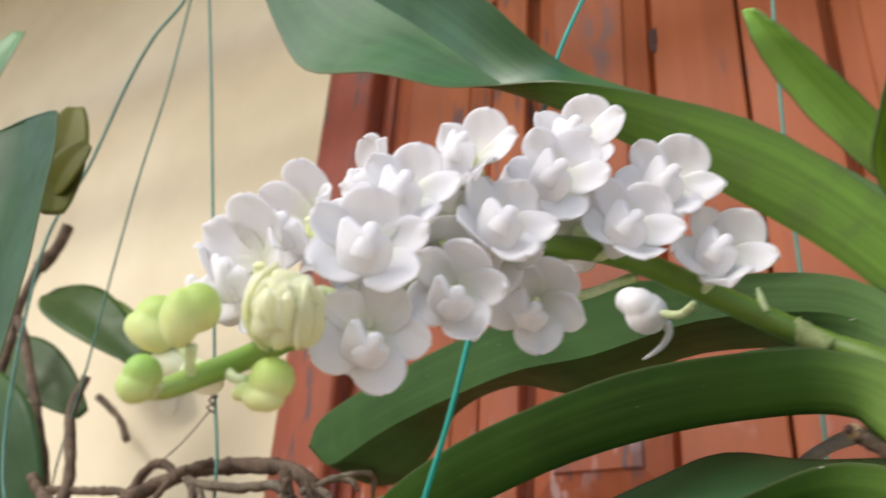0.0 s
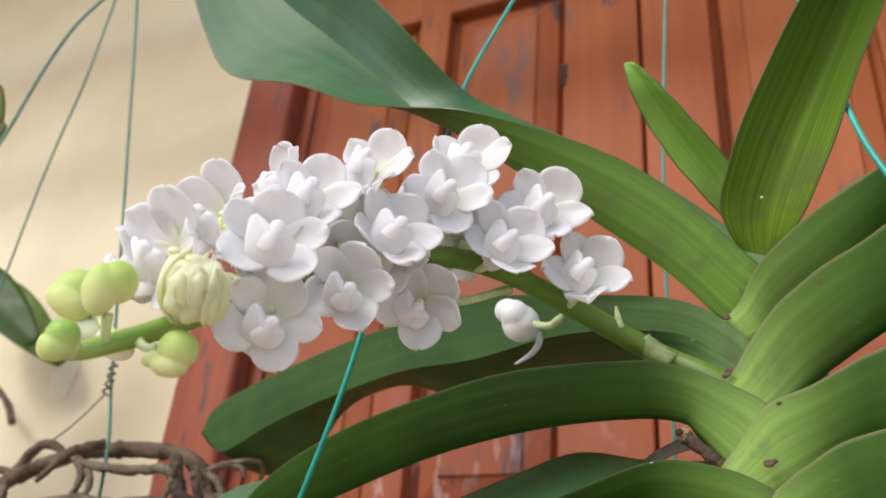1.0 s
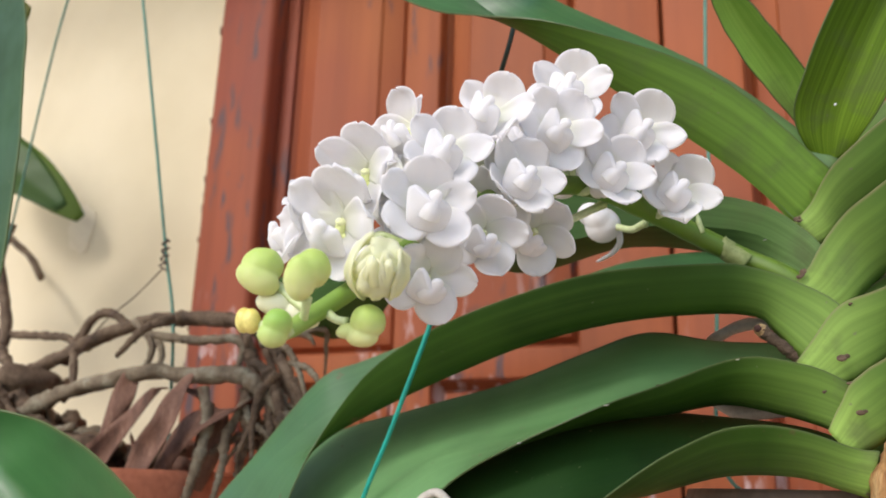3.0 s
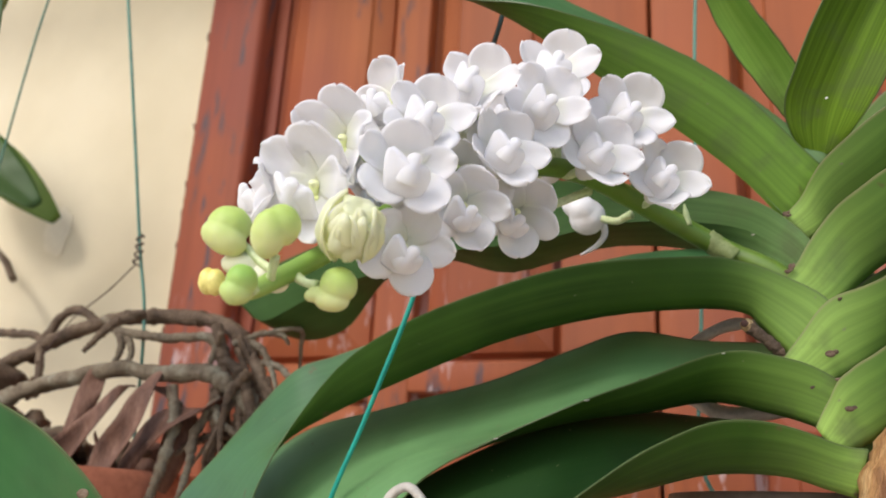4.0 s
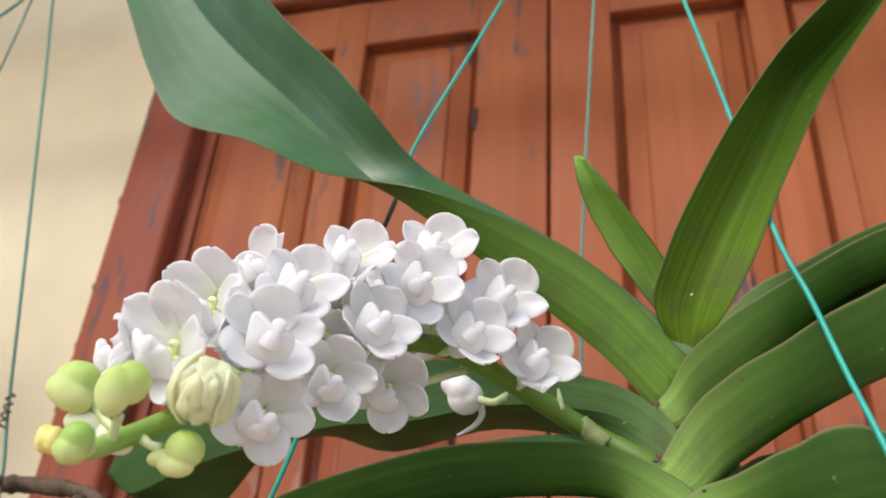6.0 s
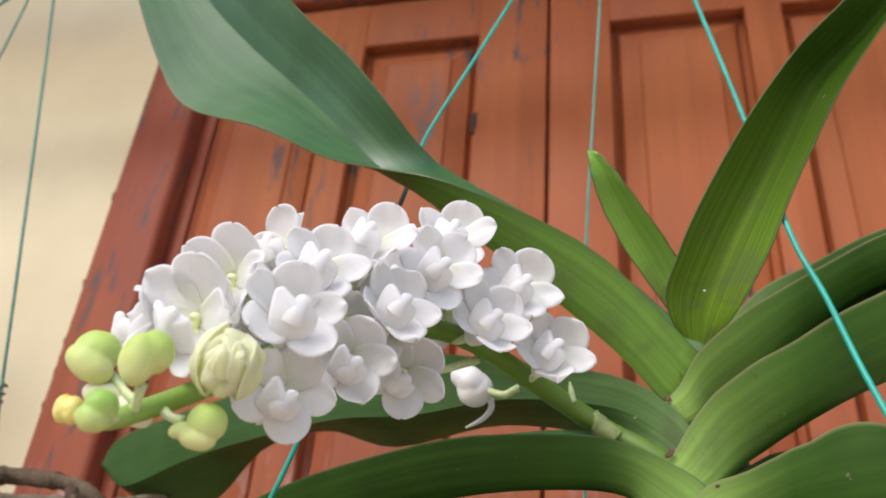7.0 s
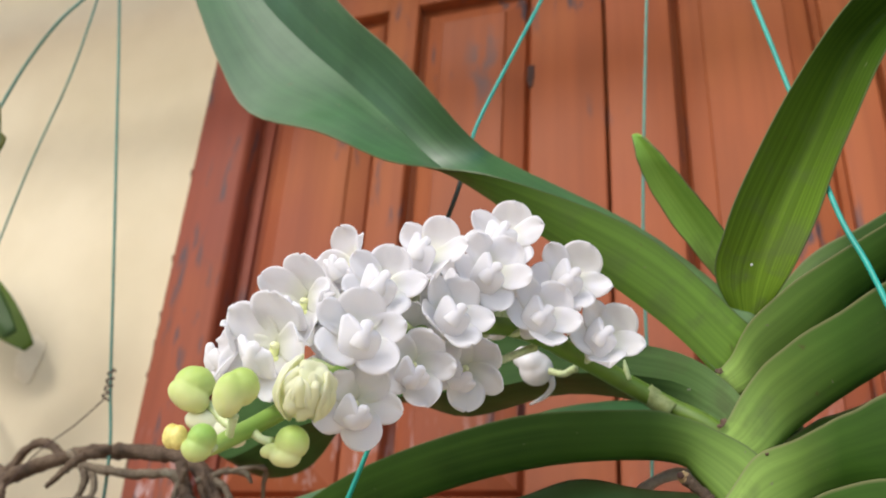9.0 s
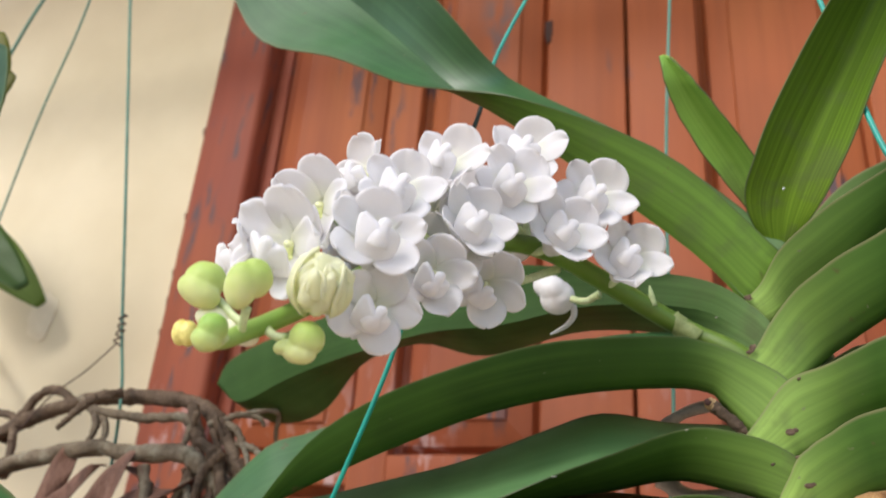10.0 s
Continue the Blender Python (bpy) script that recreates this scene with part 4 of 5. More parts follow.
def lobed(lobes, crease=0.12, size=1.0, seed=0, rings=34, steps=44):
    """A bud of full lobes that meet in creases. Each lobe: its centre and radii in mm (across, up, towards the yard) and its lean in degrees."""
    bm = bmesh.new()
    rows = []

    def reach(way):
        far = []
        for (x, z, y), (a, c, b), lean in lobes:
            s, k = math.sin(radians(lean)), math.cos(radians(lean))

            def local(p):
                return np.array(((p[0] * k - p[2] * s) / a, p[1] / b, (p[0] * s + p[2] * k) / c))
            d, o = local(way), -local((x, -y, z))
            aa, bb, cc = d @ d, d @ o, o @ o - 1
            disc = bb * bb - aa * cc
            if disc > 0:
                far.append((-bb + math.sqrt(disc)) / aa)
        top = max(far)
        return top + crease * math.log(sum(math.exp((f - top) / crease) for f in far)) * 0.4
    for i in range(1, rings):
        p = math.pi * i / rings
        row = []
        for j in range(steps):
            a = 2 * math.pi * j / steps
            way = np.array((math.sin(p) * math.cos(a), math.sin(p) * math.sin(a), -math.cos(p)))
            r = reach(way) * (1 + 0.03 * noise.noise(Vector(way) * 2.2 + Vector((seed * 3, 0, 0))))
            row.append(bm.verts.new(way * r * size / 1000))
        rows.append(row)
    for p, q in zip(rows, rows[1:]):
        for j in range(steps):
            bm.faces.new((p[j], p[(j + 1) % steps], q[(j + 1) % steps], q[j]))
    bm.faces.new(rows[0])
    bm.faces.new(rows[-1])
    return bm


ACROSS = Matrix.Rotation(radians(20), 4, "Z") @ Matrix.Rotation(radians(22), 4, "X")
# the withered flower under the foot of the spray: petals folded shut, a thin tail, seen from its back
shut = Vector((-0.0415, 0.0372, 1.4998))
flower = part("shut_flower", lobed([((0.6, -0.8, 0), (5.4, 5.4, 5.0), -24), ((-3.4, 2.6, -0.8), (3.6, 3.6, 3.4), 0), ((-1.0, 1.4, 1.2), (4.6, 4.2, 4.2), 30)], 0.2), WAX, orchid, "small white flower with petals folded shut")
flower.matrix_basis = Matrix.Translation(shut - Vector(orchid.location)) @ ACROSS @ Matrix.Scale(1.4, 4)
pedicel(Vector((-0.0215, 0.0300, 1.4955)), shut, Vector((0.9, 0, -0.3)), flower, 0.0016)
ob = part("withered_tip", tube([(-0.0345, 0.0400, 1.4955), (-0.0345, 0.0425, 1.4920), (-0.0375, 0.0440, 1.4885), (-0.0415, 0.0452, 1.4865), (-0.0455, 0.0460, 1.4850)], (0.0015, 0.0014, 0.0012, 0.0009, 0.0004), 16, 8), LIP, flower, "thin curled white tail")
ob.matrix_basis = flower.matrix_basis.inverted() @ Matrix.Translation(-Vector(orchid.location))


# centre, lobes, skin, where its stalklet comes in, label
BUDS = [
    ((-0.1078, -0.1150, 1.4447), [((0.4, 1.5, -0.6), (6.0, 5.3, 5.2), 0), ((-0.2, -1.7, 2.3), (6.5, 4.2, 4.0), 28)], BUD, (4.5, -4.0, -1), "plump two-lobed yellow-green flower bud"),
    ((-0.0880, -0.1222, 1.4410), [((-1.4, -0.8, 2.0), (4.5, 6.3, 3.7), 8), ((1.3, 1.3, -0.4), (4.9, 5.3, 4.6), 0)], BUD, (0.0, -6.5, 0), "plump yellow-green flower bud with a crease down its front"),
    ((-0.0933, -0.1271, 1.4257), [((0.5, 1.0, -0.2), (3.9, 4.0, 3.8), 0), ((-0.6, -1.7, 1.0), (3.9, 3.3, 3.2), 14)], BUD_GREEN, (3.5, -1.0, -1), "small lobed green flower bud"),
    ((-0.1108, -0.1146, 1.4308), [((-0.9, 0.1, 0), (2.2, 3.2, 2.8), 0), ((1.0, 0, 0.3), (2.3, 3.2, 2.8), 0)], BUD_YELLOW, (2.4, -1.0, -1), "small yellow withered bud"),
    ((-0.0797, -0.1064, 1.4294), [((2.0, 1.2, 0), (4.6, 4.5, 4.4), -10), ((0.4, -2.4, 0.6), (4.4, 2.9, 3.8), 6), ((-3.4, -1.2, 0.6), (2.9, 1.9, 2.4), -20)], BUD, (-3.6, 1.0, -0.5), "lobed green flower bud with a blunt snout"),
    ((-0.1015, -0.1085, 1.4352), [((-4.0, 1.3, 0), (5.6, 3.5, 3.6), 6), ((3.2, -1.6, 0), (6.0, 3.7, 3.6), 26)], BUD_PALE, (6.5, -2.0, 0), "pale whitish elongated bud"),
]
for seed, (centre, lobes, skin, inlet, label) in enumerate(BUDS):
    ob = part("bud", lobed(lobes, seed=seed, size=(1.0, 1.0, 1.0, 1.12, 1.07, 1.0)[seed]), skin, orchid, label)
    ob.matrix_basis = Matrix.Translation(Vector(centre) - Vector(orchid.location)) @ ACROSS
    c = Vector(centre) + ACROSS.to_3x3() @ Vector((inlet[0], -inlet[2], inlet[1])) * 0.001
    foot = Vector(min(AXIS[40:], key=lambda p: (Vector(p) - c).length))
    ob2 = part("pedicel", tube([foot, foot * 0.5 + c * 0.5 + Vector((0, 0, -0.001)), c], (0.0017, 0.0012, 0.0014), 12, 8), PEDICEL, ob)
    ob2.matrix_basis = ob.matrix_basis.inverted() @ Matrix.Translation(-Vector(orchid.location))

# the half-open flower: cream petals still folded round the lip
OPENING = Vector((-0.0735, -0.1097, 1.4443))


def wrapped(toward, lean, long, wide, radius, flare, seed):
    """A petal that hugs a ball round the origin: where its middle lies, how it leans, its half length and half width in degrees, the ball in mm."""
    z = Vector(toward).normalized()
    x = Vector((0, 0, 1)).cross(z).normalized()
    frame_of = Matrix((x, z.cross(x), z)).transposed() @ Matrix.Rotation(radians(-lean), 3, "Z")
    grid = []
    for i in range(16):
        v = 2 * i / 15 - 1
        row = []
        for j in range(13):
            u = 2 * j / 12 - 1
            half = wide * math.sqrt(max(0.02, 1 - abs(v) ** 2.6)) * (1 - 0.18 * v)
            a, b = radians(long * v), radians(half * u)
            r = radius * (1 + flare * max(0, v) ** 2 + 0.10 * abs(u) ** 3 + 0.20 * noise.noise(Vector((u * 1.8, v * 1.8, seed * 3.7))))
            row.append(frame_of @ Vector((math.sin(b) * math.cos(a), math.sin(a), math.cos(b) * math.cos(a))) * r * 0.001)
        grid.append(row)
    return shell(grid, 0.0009, 0.5)


opening = part("opening_flower", lobed([((-0.4, -2.8, 0.6), (6.2, 5.0, 5.2), 0), ((-3.4, -0.6, 0), (3.4, 6.0, 4.6), 8), ((0.8, 0.8, -2.4), (5.6, 5.4, 3.6), 0)], 0.2), CREAMY, orchid, "half-open pale yellow flower with crumpled folded petals")
opening.matrix_basis = Matrix.Translation(OPENING - Vector(orchid.location)) @ ACROSS
for k, row in enumerate((((0.55, -0.30, 0.78), 48, 58, 44, 7.9, 0.10), ((-0.93, -0.38, 0.12), 8, 74, 26, 8.3, 0.16), ((0.95, -0.30, -0.25), -14, 56, 34, 7.9, 0.12), ((-0.55, -0.82, -0.05), 20, 62, 24, 7.3, 0.14), ((-0.05, -0.92, -0.42), 6, 50, 30, 7.5, 0.10), ((0.58, -0.80, -0.25), -16, 54, 26, 7.8, 0.14))):
    part("petal", wrapped(*row, k), CREAMY, opening)
for x, z, high, lean, broad in ((0.2, -0.6, 5.2, -10, 0.0019), (3.0, -0.8, 4.6, 14, 0.0017)):
    s = math.sin(radians(lean))
    part("lip_tooth", tube([(0.001 * (x - 0.6), -0.0050, 0.001 * (z - 2.4)), (0.001 * (x + 0.4 * s * high), -0.0074, 0.001 * (z + 0.35 * high)), (0.001 * (x + 0.8 * s * high), -0.0080, 0.001 * (z + 0.75 * high)), (0.001 * (x + s * high), -0.0078, 0.001 * (z + high))], (broad * 1.3, broad, broad * 0.7, broad * 0.25), 20, 12, 0.25), CREAMY, opening)
ob = part("pedicel", tube([(-0.083, -0.092, 1.449), (-0.079, -0.100, 1.446), OPENING], (0.0018, 0.0016, 0.0018), 12, 8), PEDICEL, opening)
ob.matrix_basis = opening.matrix_basis.inverted() @ Matrix.Translation(-Vector(orchid.location))

# ---- pole and cords ----
POLE = (0.115, 2.225)
pole = tagged(new("hanging_pole", mesh_of("hanging_pole", tube([(x, POLE[0], POLE[1] + 0.004 * math.sin(x * 3)) for x in np.linspace(-2.2, 2.2, 9)], [0.030] * 9, 60, 14, 0.05), BARK)), "long wooden pole under the eave that carries the hanging plants", "pole")
for x in (-2.0, 2.0):
    tagged(new("pole_strap", mesh_of("pole_strap", box((x - 0.012, POLE[0] - 0.035, POLE[1] - 0.034), (x + 0.012, POLE[0] + 0.035, 2.75), 0.003), WIRE)), "rusty iron strap that fixes the pole to the eave", "strap", "pole straps")

def cord(points, radius, mat, owner, label, count=70):
    grown("hanger_cord", tube(points, [radius] * len(points), count, 8), mat, owner, label)



# ---- twisted wire on the old cord ----
coil = [(-0.3715 + 0.0026 * math.cos(k * 1.9), 0.149 + 0.0026 * math.sin(k * 1.9), 1.5300 + k * 0.0016) for k in range(16)]
tagged(new("wire_knot", mesh_of("wire_knot", tube(coil, [0.0007] * 16, 90, 6), WIRE)), "rusty wire twisted round the old cord", "wire")
tagged(new("loose_wire", mesh_of("loose_wire", tube([(-0.3715, 0.149, 1.532), (-0.398, 0.155, 1.515), (-0.43, 0.16, 1.497), (-0.46, 0.165, 1.468)], [0.0005] * 4, 24, 6), WIRE)), "thin loose wire end hanging from the knot", "wire")

# ---- second plant: a ring of old roots over a clay pot ----
basket = thing("hanging_root_plant", "leafless old orchid with a ring of thick brown roots", "orchid", at=(-0.40, 0.16, 1.40))
ROOTS = [
    (BARK, [(-0.585, 0.150, 1.425), (-0.53, 0.160, 1.452), (-0.4971, 0.17, 1.468), (-0.4706, 0.17, 1.4778), (-0.4345, 0.17, 1.491), (-0.3938, 0.17, 1.4994), (-0.3538, 0.17, 1.4991), (-0.32, 0.168, 1.4952), (-0.292, 0.160, 1.484), (-0.268, 0.150, 1.462), (-0.252, 0.145, 1.435)], 0.0058, 0.3),
    (GREYROOT, [(-0.52, 0.150, 1.412), (-0.485, 0.145, 1.428), (-0.4547, 0.14, 1.439), (-0.4253, 0.14, 1.4481), (-0.3961, 0.14, 1.4531), (-0.3631, 0.14, 1.4578), (-0.3259, 0.14, 1.454), (-0.2952, 0.14, 1.4545), (-0.278, 0.142, 1.446), (-0.262, 0.142, 1.432), (-0.252, 0.14, 1.418)], 0.0062, 0.35),
    (BARK, [(-0.482, 0.18, 1.472), (-0.4714, 0.18, 1.4901), (-0.4573, 0.18, 1.5069), (-0.4439, 0.18, 1.5097), (-0.4263, 0.178, 1.5017), (-0.414, 0.172, 1.493)], 0.0038, 0.3),
]
ROOTS += [
    (BARK, [(-0.70, 0.21, 1.512), (-0.5962, 0.2, 1.504), (-0.5473, 0.2, 1.5006), (-0.4915, 0.19, 1.4943), (-0.47, 0.175, 1.480)], 0.0040, 0.3),
    (GREYROOT, [(-0.400, 0.160, 1.497), (-0.3803, 0.152, 1.487), (-0.3554, 0.150, 1.4819), (-0.3363, 0.15, 1.479), (-0.309, 0.15, 1.4796), (-0.2996, 0.15, 1.4736), (-0.301, 0.148, 1.458)], 0.0030, 0.3),
    (BARK, [(-0.345, 0.135, 1.492), (-0.3545, 0.122, 1.4844), (-0.3625, 0.118, 1.4755), (-0.372, 0.116, 1.4645)], 0.0030, 0.3),
    (BARK, [(-0.545, 0.150, 1.500), (-0.5354, 0.15, 1.4919), (-0.5112, 0.15, 1.4745), (-0.4897, 0.15, 1.4529), (-0.48, 0.15, 1.43)], 0.0048, 0.35),
    (BARK, [(-0.462, 0.168, 1.480), (-0.454, 0.163, 1.465), (-0.448, 0.158, 1.450), (-0.446, 0.15, 1.44)], 0.0028, 0.3),
]
ROOTS += [
    (GREYROOT, [(-0.382, 0.152, 1.488), (-0.374, 0.150, 1.478), (-0.372, 0.147, 1.468), (-0.373, 0.142, 1.457)], 0.0026, 0.3),
    (GREYROOT, [(-0.376, 0.152, 1.486), (-0.366, 0.150, 1.476), (-0.363, 0.148, 1.466), (-0.365, 0.142, 1.457)], 0.0022, 0.3),
    (BARK, [(-0.300, 0.150, 1.486), (-0.293, 0.148, 1.472), (-0.287, 0.146, 1.455), (-0.288, 0.142, 1.435), (-0.283, 0.14, 1.415), (-0.289, 0.14, 1.392)], 0.0044, 0.4),
    (BARK, [(-0.288, 0.146, 1.462), (-0.277, 0.142, 1.458), (-0.266, 0.14, 1.444), (-0.258, 0.138, 1.424), (-0.250, 0.136, 1.402)], 0.0042, 0.4),
    (BARK, [(-0.280, 0.146, 1.450), (-0.270, 0.142, 1.430), (-0.268, 0.140, 1.408), (-0.276, 0.138, 1.385)], 0.0036, 0.4),
]
ROOTS += [
    (GREYROOT, [(-0.320, 0.140, 1.446), (-0.311, 0.136, 1.428), (-0.312, 0.134, 1.406), (-0.318, 0.132, 1.380), (-0.322, 0.13, 1.352)], 0.0040, 0.4),
    (GREYROOT, [(-0.285, 0.142, 1.440), (-0.296, 0.138, 1.420), (-0.297, 0.136, 1.398), (-0.302, 0.134, 1.370)], 0.0030, 0.4),
    (GREYROOT, [(-0.272, 0.150, 1.475), (-0.262, 0.148, 1.468), (-0.253, 0.146, 1.455), (-0.247, 0.145, 1.440)], 0.0022, 0.3),
    (GREYROOT, [(-0.262, 0.148, 1.462), (-0.248, 0.146, 1.458), (-0.238, 0.145, 1.448), (-0.234, 0.144, 1.436)], 0.0020, 0.3),
    (BARK, [(-0.258, 0.146, 1.450), (-0.247, 0.145, 1.432), (-0.243, 0.143, 1.410), (-0.246, 0.142, 1.390)], 0.0024, 0.3),
    (GREYROOT, [(-0.268, 0.146, 1.446), (-0.262, 0.146, 1.436), (-0.266, 0.144, 1.420), (-0.275, 0.142, 1.405)], 0.0022, 0.3),
]
ROOTS += [
    (BARK, [(-0.262, 0.15, 1.41), (-0.28, 0.148, 1.418), (-0.300, 0.146, 1.414), (-0.318, 0.144, 1.402)], 0.0030, 0.4),
    (GREYROOT, [(-0.50, 0.14, 1.425), (-0.475, 0.135, 1.418), (-0.45, 0.132, 1.424), (-0.43, 0.13, 1.418), (-0.41, 0.128, 1.422)], 0.0052, 0.5),
    (BARK, [(-0.49, 0.15, 1.445), (-0.470, 0.146, 1.432), (-0.446, 0.142, 1.414), (-0.42, 0.14, 1.402)], 0.0060, 0.5),
    (BARK, [(-0.56, 0.145, 1.432), (-0.53, 0.14, 1.428), (-0.50, 0.138, 1.412), (-0.47, 0.135, 1.398)], 0.0105, 0.5),
    (GREYROOT, [(-0.56, 0.135, 1.446), (-0.535, 0.13, 1.450), (-0.51, 0.13, 1.442), (-0.495, 0.13, 1.428)], 0.0105, 0.5),
    (BARK, [(-0.52, 0.14, 1.462), (-0.505, 0.138, 1.455), (-0.488, 0.136, 1.44), (-0.47, 0.134, 1.43)], 0.0055, 0.5),
]
# the tangle of thin rootlets on both sides of the ring
rng = random.Random(8)
for k in range(34):
    right = k < 20
    x, y, z = (rng.uniform(-0.30, -0.25), rng.uniform(0.135, 0.165), rng.uniform(1.42, 1.485)) if right else (rng.uniform(-0.56, -0.44), rng.uniform(0.12, 0.16), rng.uniform(1.41, 1.445))
    line, way = [(x, y, z)], Vector((rng.uniform(-0.2, 1.0) if right else rng.uniform(-0.6, 1.0), rng.uniform(-0.2, 0.3), rng.uniform(-1.0, 0.3)))
    for s in range(rng.randint(3, 5)):
        way = (way + Vector((rng.uniform(-0.6, 0.6), rng.uniform(-0.4, 0.4), rng.uniform(-0.9, 0.3)))).normalized()
        step = Vector(line[-1]) + way * rng.uniform(0.010, 0.020)
        line.append((min(step.x, -0.242 - 0.004 * s), step.y, step.z))
    ROOTS.append((rng.choice((BARK, BARK, GREYROOT)), line, rng.uniform(0.0012, 0.0026) if right else rng.uniform(0.0022, 0.0050), 0.45))
for seed, (mat, line, radius, rough) in enumerate(ROOTS):
    radius *= 0.86 if radius > 0.0035 else 1.0
    taper = [radius * (1.0 if k < len(line) - 2 else 0.8 if k < len(line) - 1 else 0.5) for k in range(len(line))]
    grown("root", tube(line, taper, 16 * len(line), 12, rough * 1.4, seed, 0.9), mat, basket)
for seed, (line, width) in enumerate((([(-0.352, 0.132, 1.446), (-0.3582, 0.13, 1.4380), (-0.3660, 0.126, 1.4256), (-0.381, 0.122, 1.3989), (-0.392, 0.12, 1.37)], 0.011), ([(-0.330, 0.135, 1.452), (-0.3313, 0.13, 1.4420), (-0.3342, 0.126, 1.4217), (-0.3468, 0.124, 1.3991), (-0.36, 0.12, 1.372)], 0.010),
                                      ([(-0.280, 0.145, 1.436), (-0.2948, 0.14, 1.4341), (-0.3139, 0.136, 1.4257), (-0.3337, 0.132, 1.4065), (-0.352, 0.13, 1.38)], 0.013), ([(-0.326, 0.140, 1.446), (-0.319, 0.142, 1.440), (-0.312, 0.142, 1.43), (-0.318, 0.14, 1.40), (-0.33, 0.138, 1.37)], 0.011),
                                      ([(-0.376, 0.140, 1.455), (-0.385, 0.135, 1.435), (-0.392, 0.132, 1.412), (-0.404, 0.13, 1.385)], 0.009), ([(-0.362, 0.128, 1.415), (-0.358, 0.126, 1.402), (-0.366, 0.124, 1.388), (-0.378, 0.122, 1.372)], 0.008))):
    mid = spline(line, 20)
    grid = []
    for i, c in enumerate(mid):
        v = i / 19
        half = 0.85 * width * (0.30 + 0.70 * math.sin(math.pi * (0.16 + 0.66 * v)) ** 0.8)
        turn = 0.5 * math.sin(seed * 2.1 + v * 1.6)
        grid.append([c + np.array((math.cos(turn) * u * half, math.sin(turn) * u * half + 0.006 * u * u * math.cos(v * 4 + seed), 0.005 * u * math.sin(v * 5 + seed) + 0.002 * math.sin(v * 9 + seed))) for u in np.linspace(-1, 1, 7)])
    grown("dry_leaf", shell(grid, 0.0012), DRY, basket, "curled brown dead leaf")

# lumps of bark and old stems piled on the pot
for k in range(70):
    s = rng.uniform(0.006, 0.013)
    x = rng.uniform(-0.60, -0.42) if k < 58 else rng.uniform(-0.42, -0.33)
    at = Vector((x, rng.uniform(0.13, 0.20), rng.uniform(1.39, 1.462 if x < -0.49 else 1.436 if x < -0.45 else 1.412)))
    bm = bmesh.new()
    bmesh.ops.create_icosphere(bm, subdivisions=3, radius=1)
    turn = Matrix.Rotation(rng.uniform(0, 6), 3, "Z") @ Matrix.Rotation(rng.uniform(-1, 1), 3, "X")
    for v in bm.verts:
        w = 1 + 0.35 * noise.noise(v.co * 1.7 + Vector((k, 0, 0))) + 0.12 * noise.noise(v.co * 5)
        v.co = at + turn @ Vector((v.co.x * s * 1.7 * w, v.co.y * s * 0.8 * w, v.co.z * s * 0.9 * w))
    grown("bark_chunk", bm, rng.choice((BARK, BARK, DRY, GREYROOT)), basket)

pot = thing("clay_pot", "terracotta hanging pot with a thick rim under the old roots", "pot", at=(-0.419, 0.16, 1.248))
part("body", lathe([(0.0, 0.0), (0.062, 0.0), (0.068, 0.01), (0.088, 0.10), (0.092, 0.128), (0.086, 0.128), (0.08, 0.10), (0.06, 0.02), (0.0, 0.02)]), CLAY, pot)
part("rim", lathe([(0.090, 0.118), (0.099, 0.120), (0.101, 0.128), (0.100, 0.142), (0.097, 0.147), (0.090, 0.147), (0.087, 0.140), (0.087, 0.118)]), CLAY, pot)
part("soil", lathe([(0.0, 0.112), (0.04, 0.118), (0.087, 0.112), (0.087, 0.10), (0.0, 0.10)], 32, 0.1), BARK, pot, "dark bark chips")

under = thing("grey_pot", "weathered grey plastic pot under the flowering orchid", "pot", at=(0.045, 0.115, 1.268))
part("body", lathe([(0.0, 0.0), (0.048, 0.0), (0.052, 0.006), (0.060, 0.112), (0.061, 0.118), (0.057, 0.120), (0.055, 0.112), (0.047, 0.014), (0.0, 0.014)]), GREYPOT, under)
part("rim", lathe([(0.060, 0.108), (0.065, 0.110), (0.066, 0.116), (0.064, 0.123), (0.058, 0.123), (0.057, 0.108)]), GREYPOT, under)

# hanger cords
cord([(0.162, POLE[0], POLE[1]), (0.0835, 0.105, 2.10), (0.0138, 0.079, 1.90), (-0.048, 0.055, 1.722), (-0.0745, 0.045, 1.647), (-0.0787, 0.0402, 1.620), (-0.0800, 0.0385, 1.611)], 0.0011, CORD, under, "bright teal plastic cord holding the orchid")
# This length is coloured dark to give the shade behind the leaf.
cord([(-0.0787, 0.0402, 1.620), (-0.0800, 0.0385, 1.611), (-0.0825, 0.035, 1.593), (-0.0852, 0.026, 1.568), (-0.0868, 0.021, 1.555)], 0.00118, CORD_SHADED, under, "length of the cord coloured dark for the leaf's shade")
cord([(-0.0852, 0.026, 1.568), (-0.0868, 0.021, 1.555), (-0.090, 0.012, 1.53), (-0.1020, 0.0180, 1.490), (-0.1130, 0.0240, 1.4600), (-0.1370, 0.0390, 1.4150), (-0.1610, 0.0539, 1.3700), (-0.168, 0.075, 1.33), (-0.018, 0.115, 1.385)], 0.0011, CORD, under, "bright teal plastic cord holding the orchid")
cord([(0.045, POLE[0], POLE[1]), (0.029, 0.150, 2.1), (0.006, 0.158, 1.77), (-0.0035, 0.168, 1.62), (-0.0055, 0.178, 1.50), (-0.006, 0.175, 1.40), (0.045, 0.17, 1.385)], 0.0011, CORD_OLD, under, "thin weathered green cord behind the leaves")
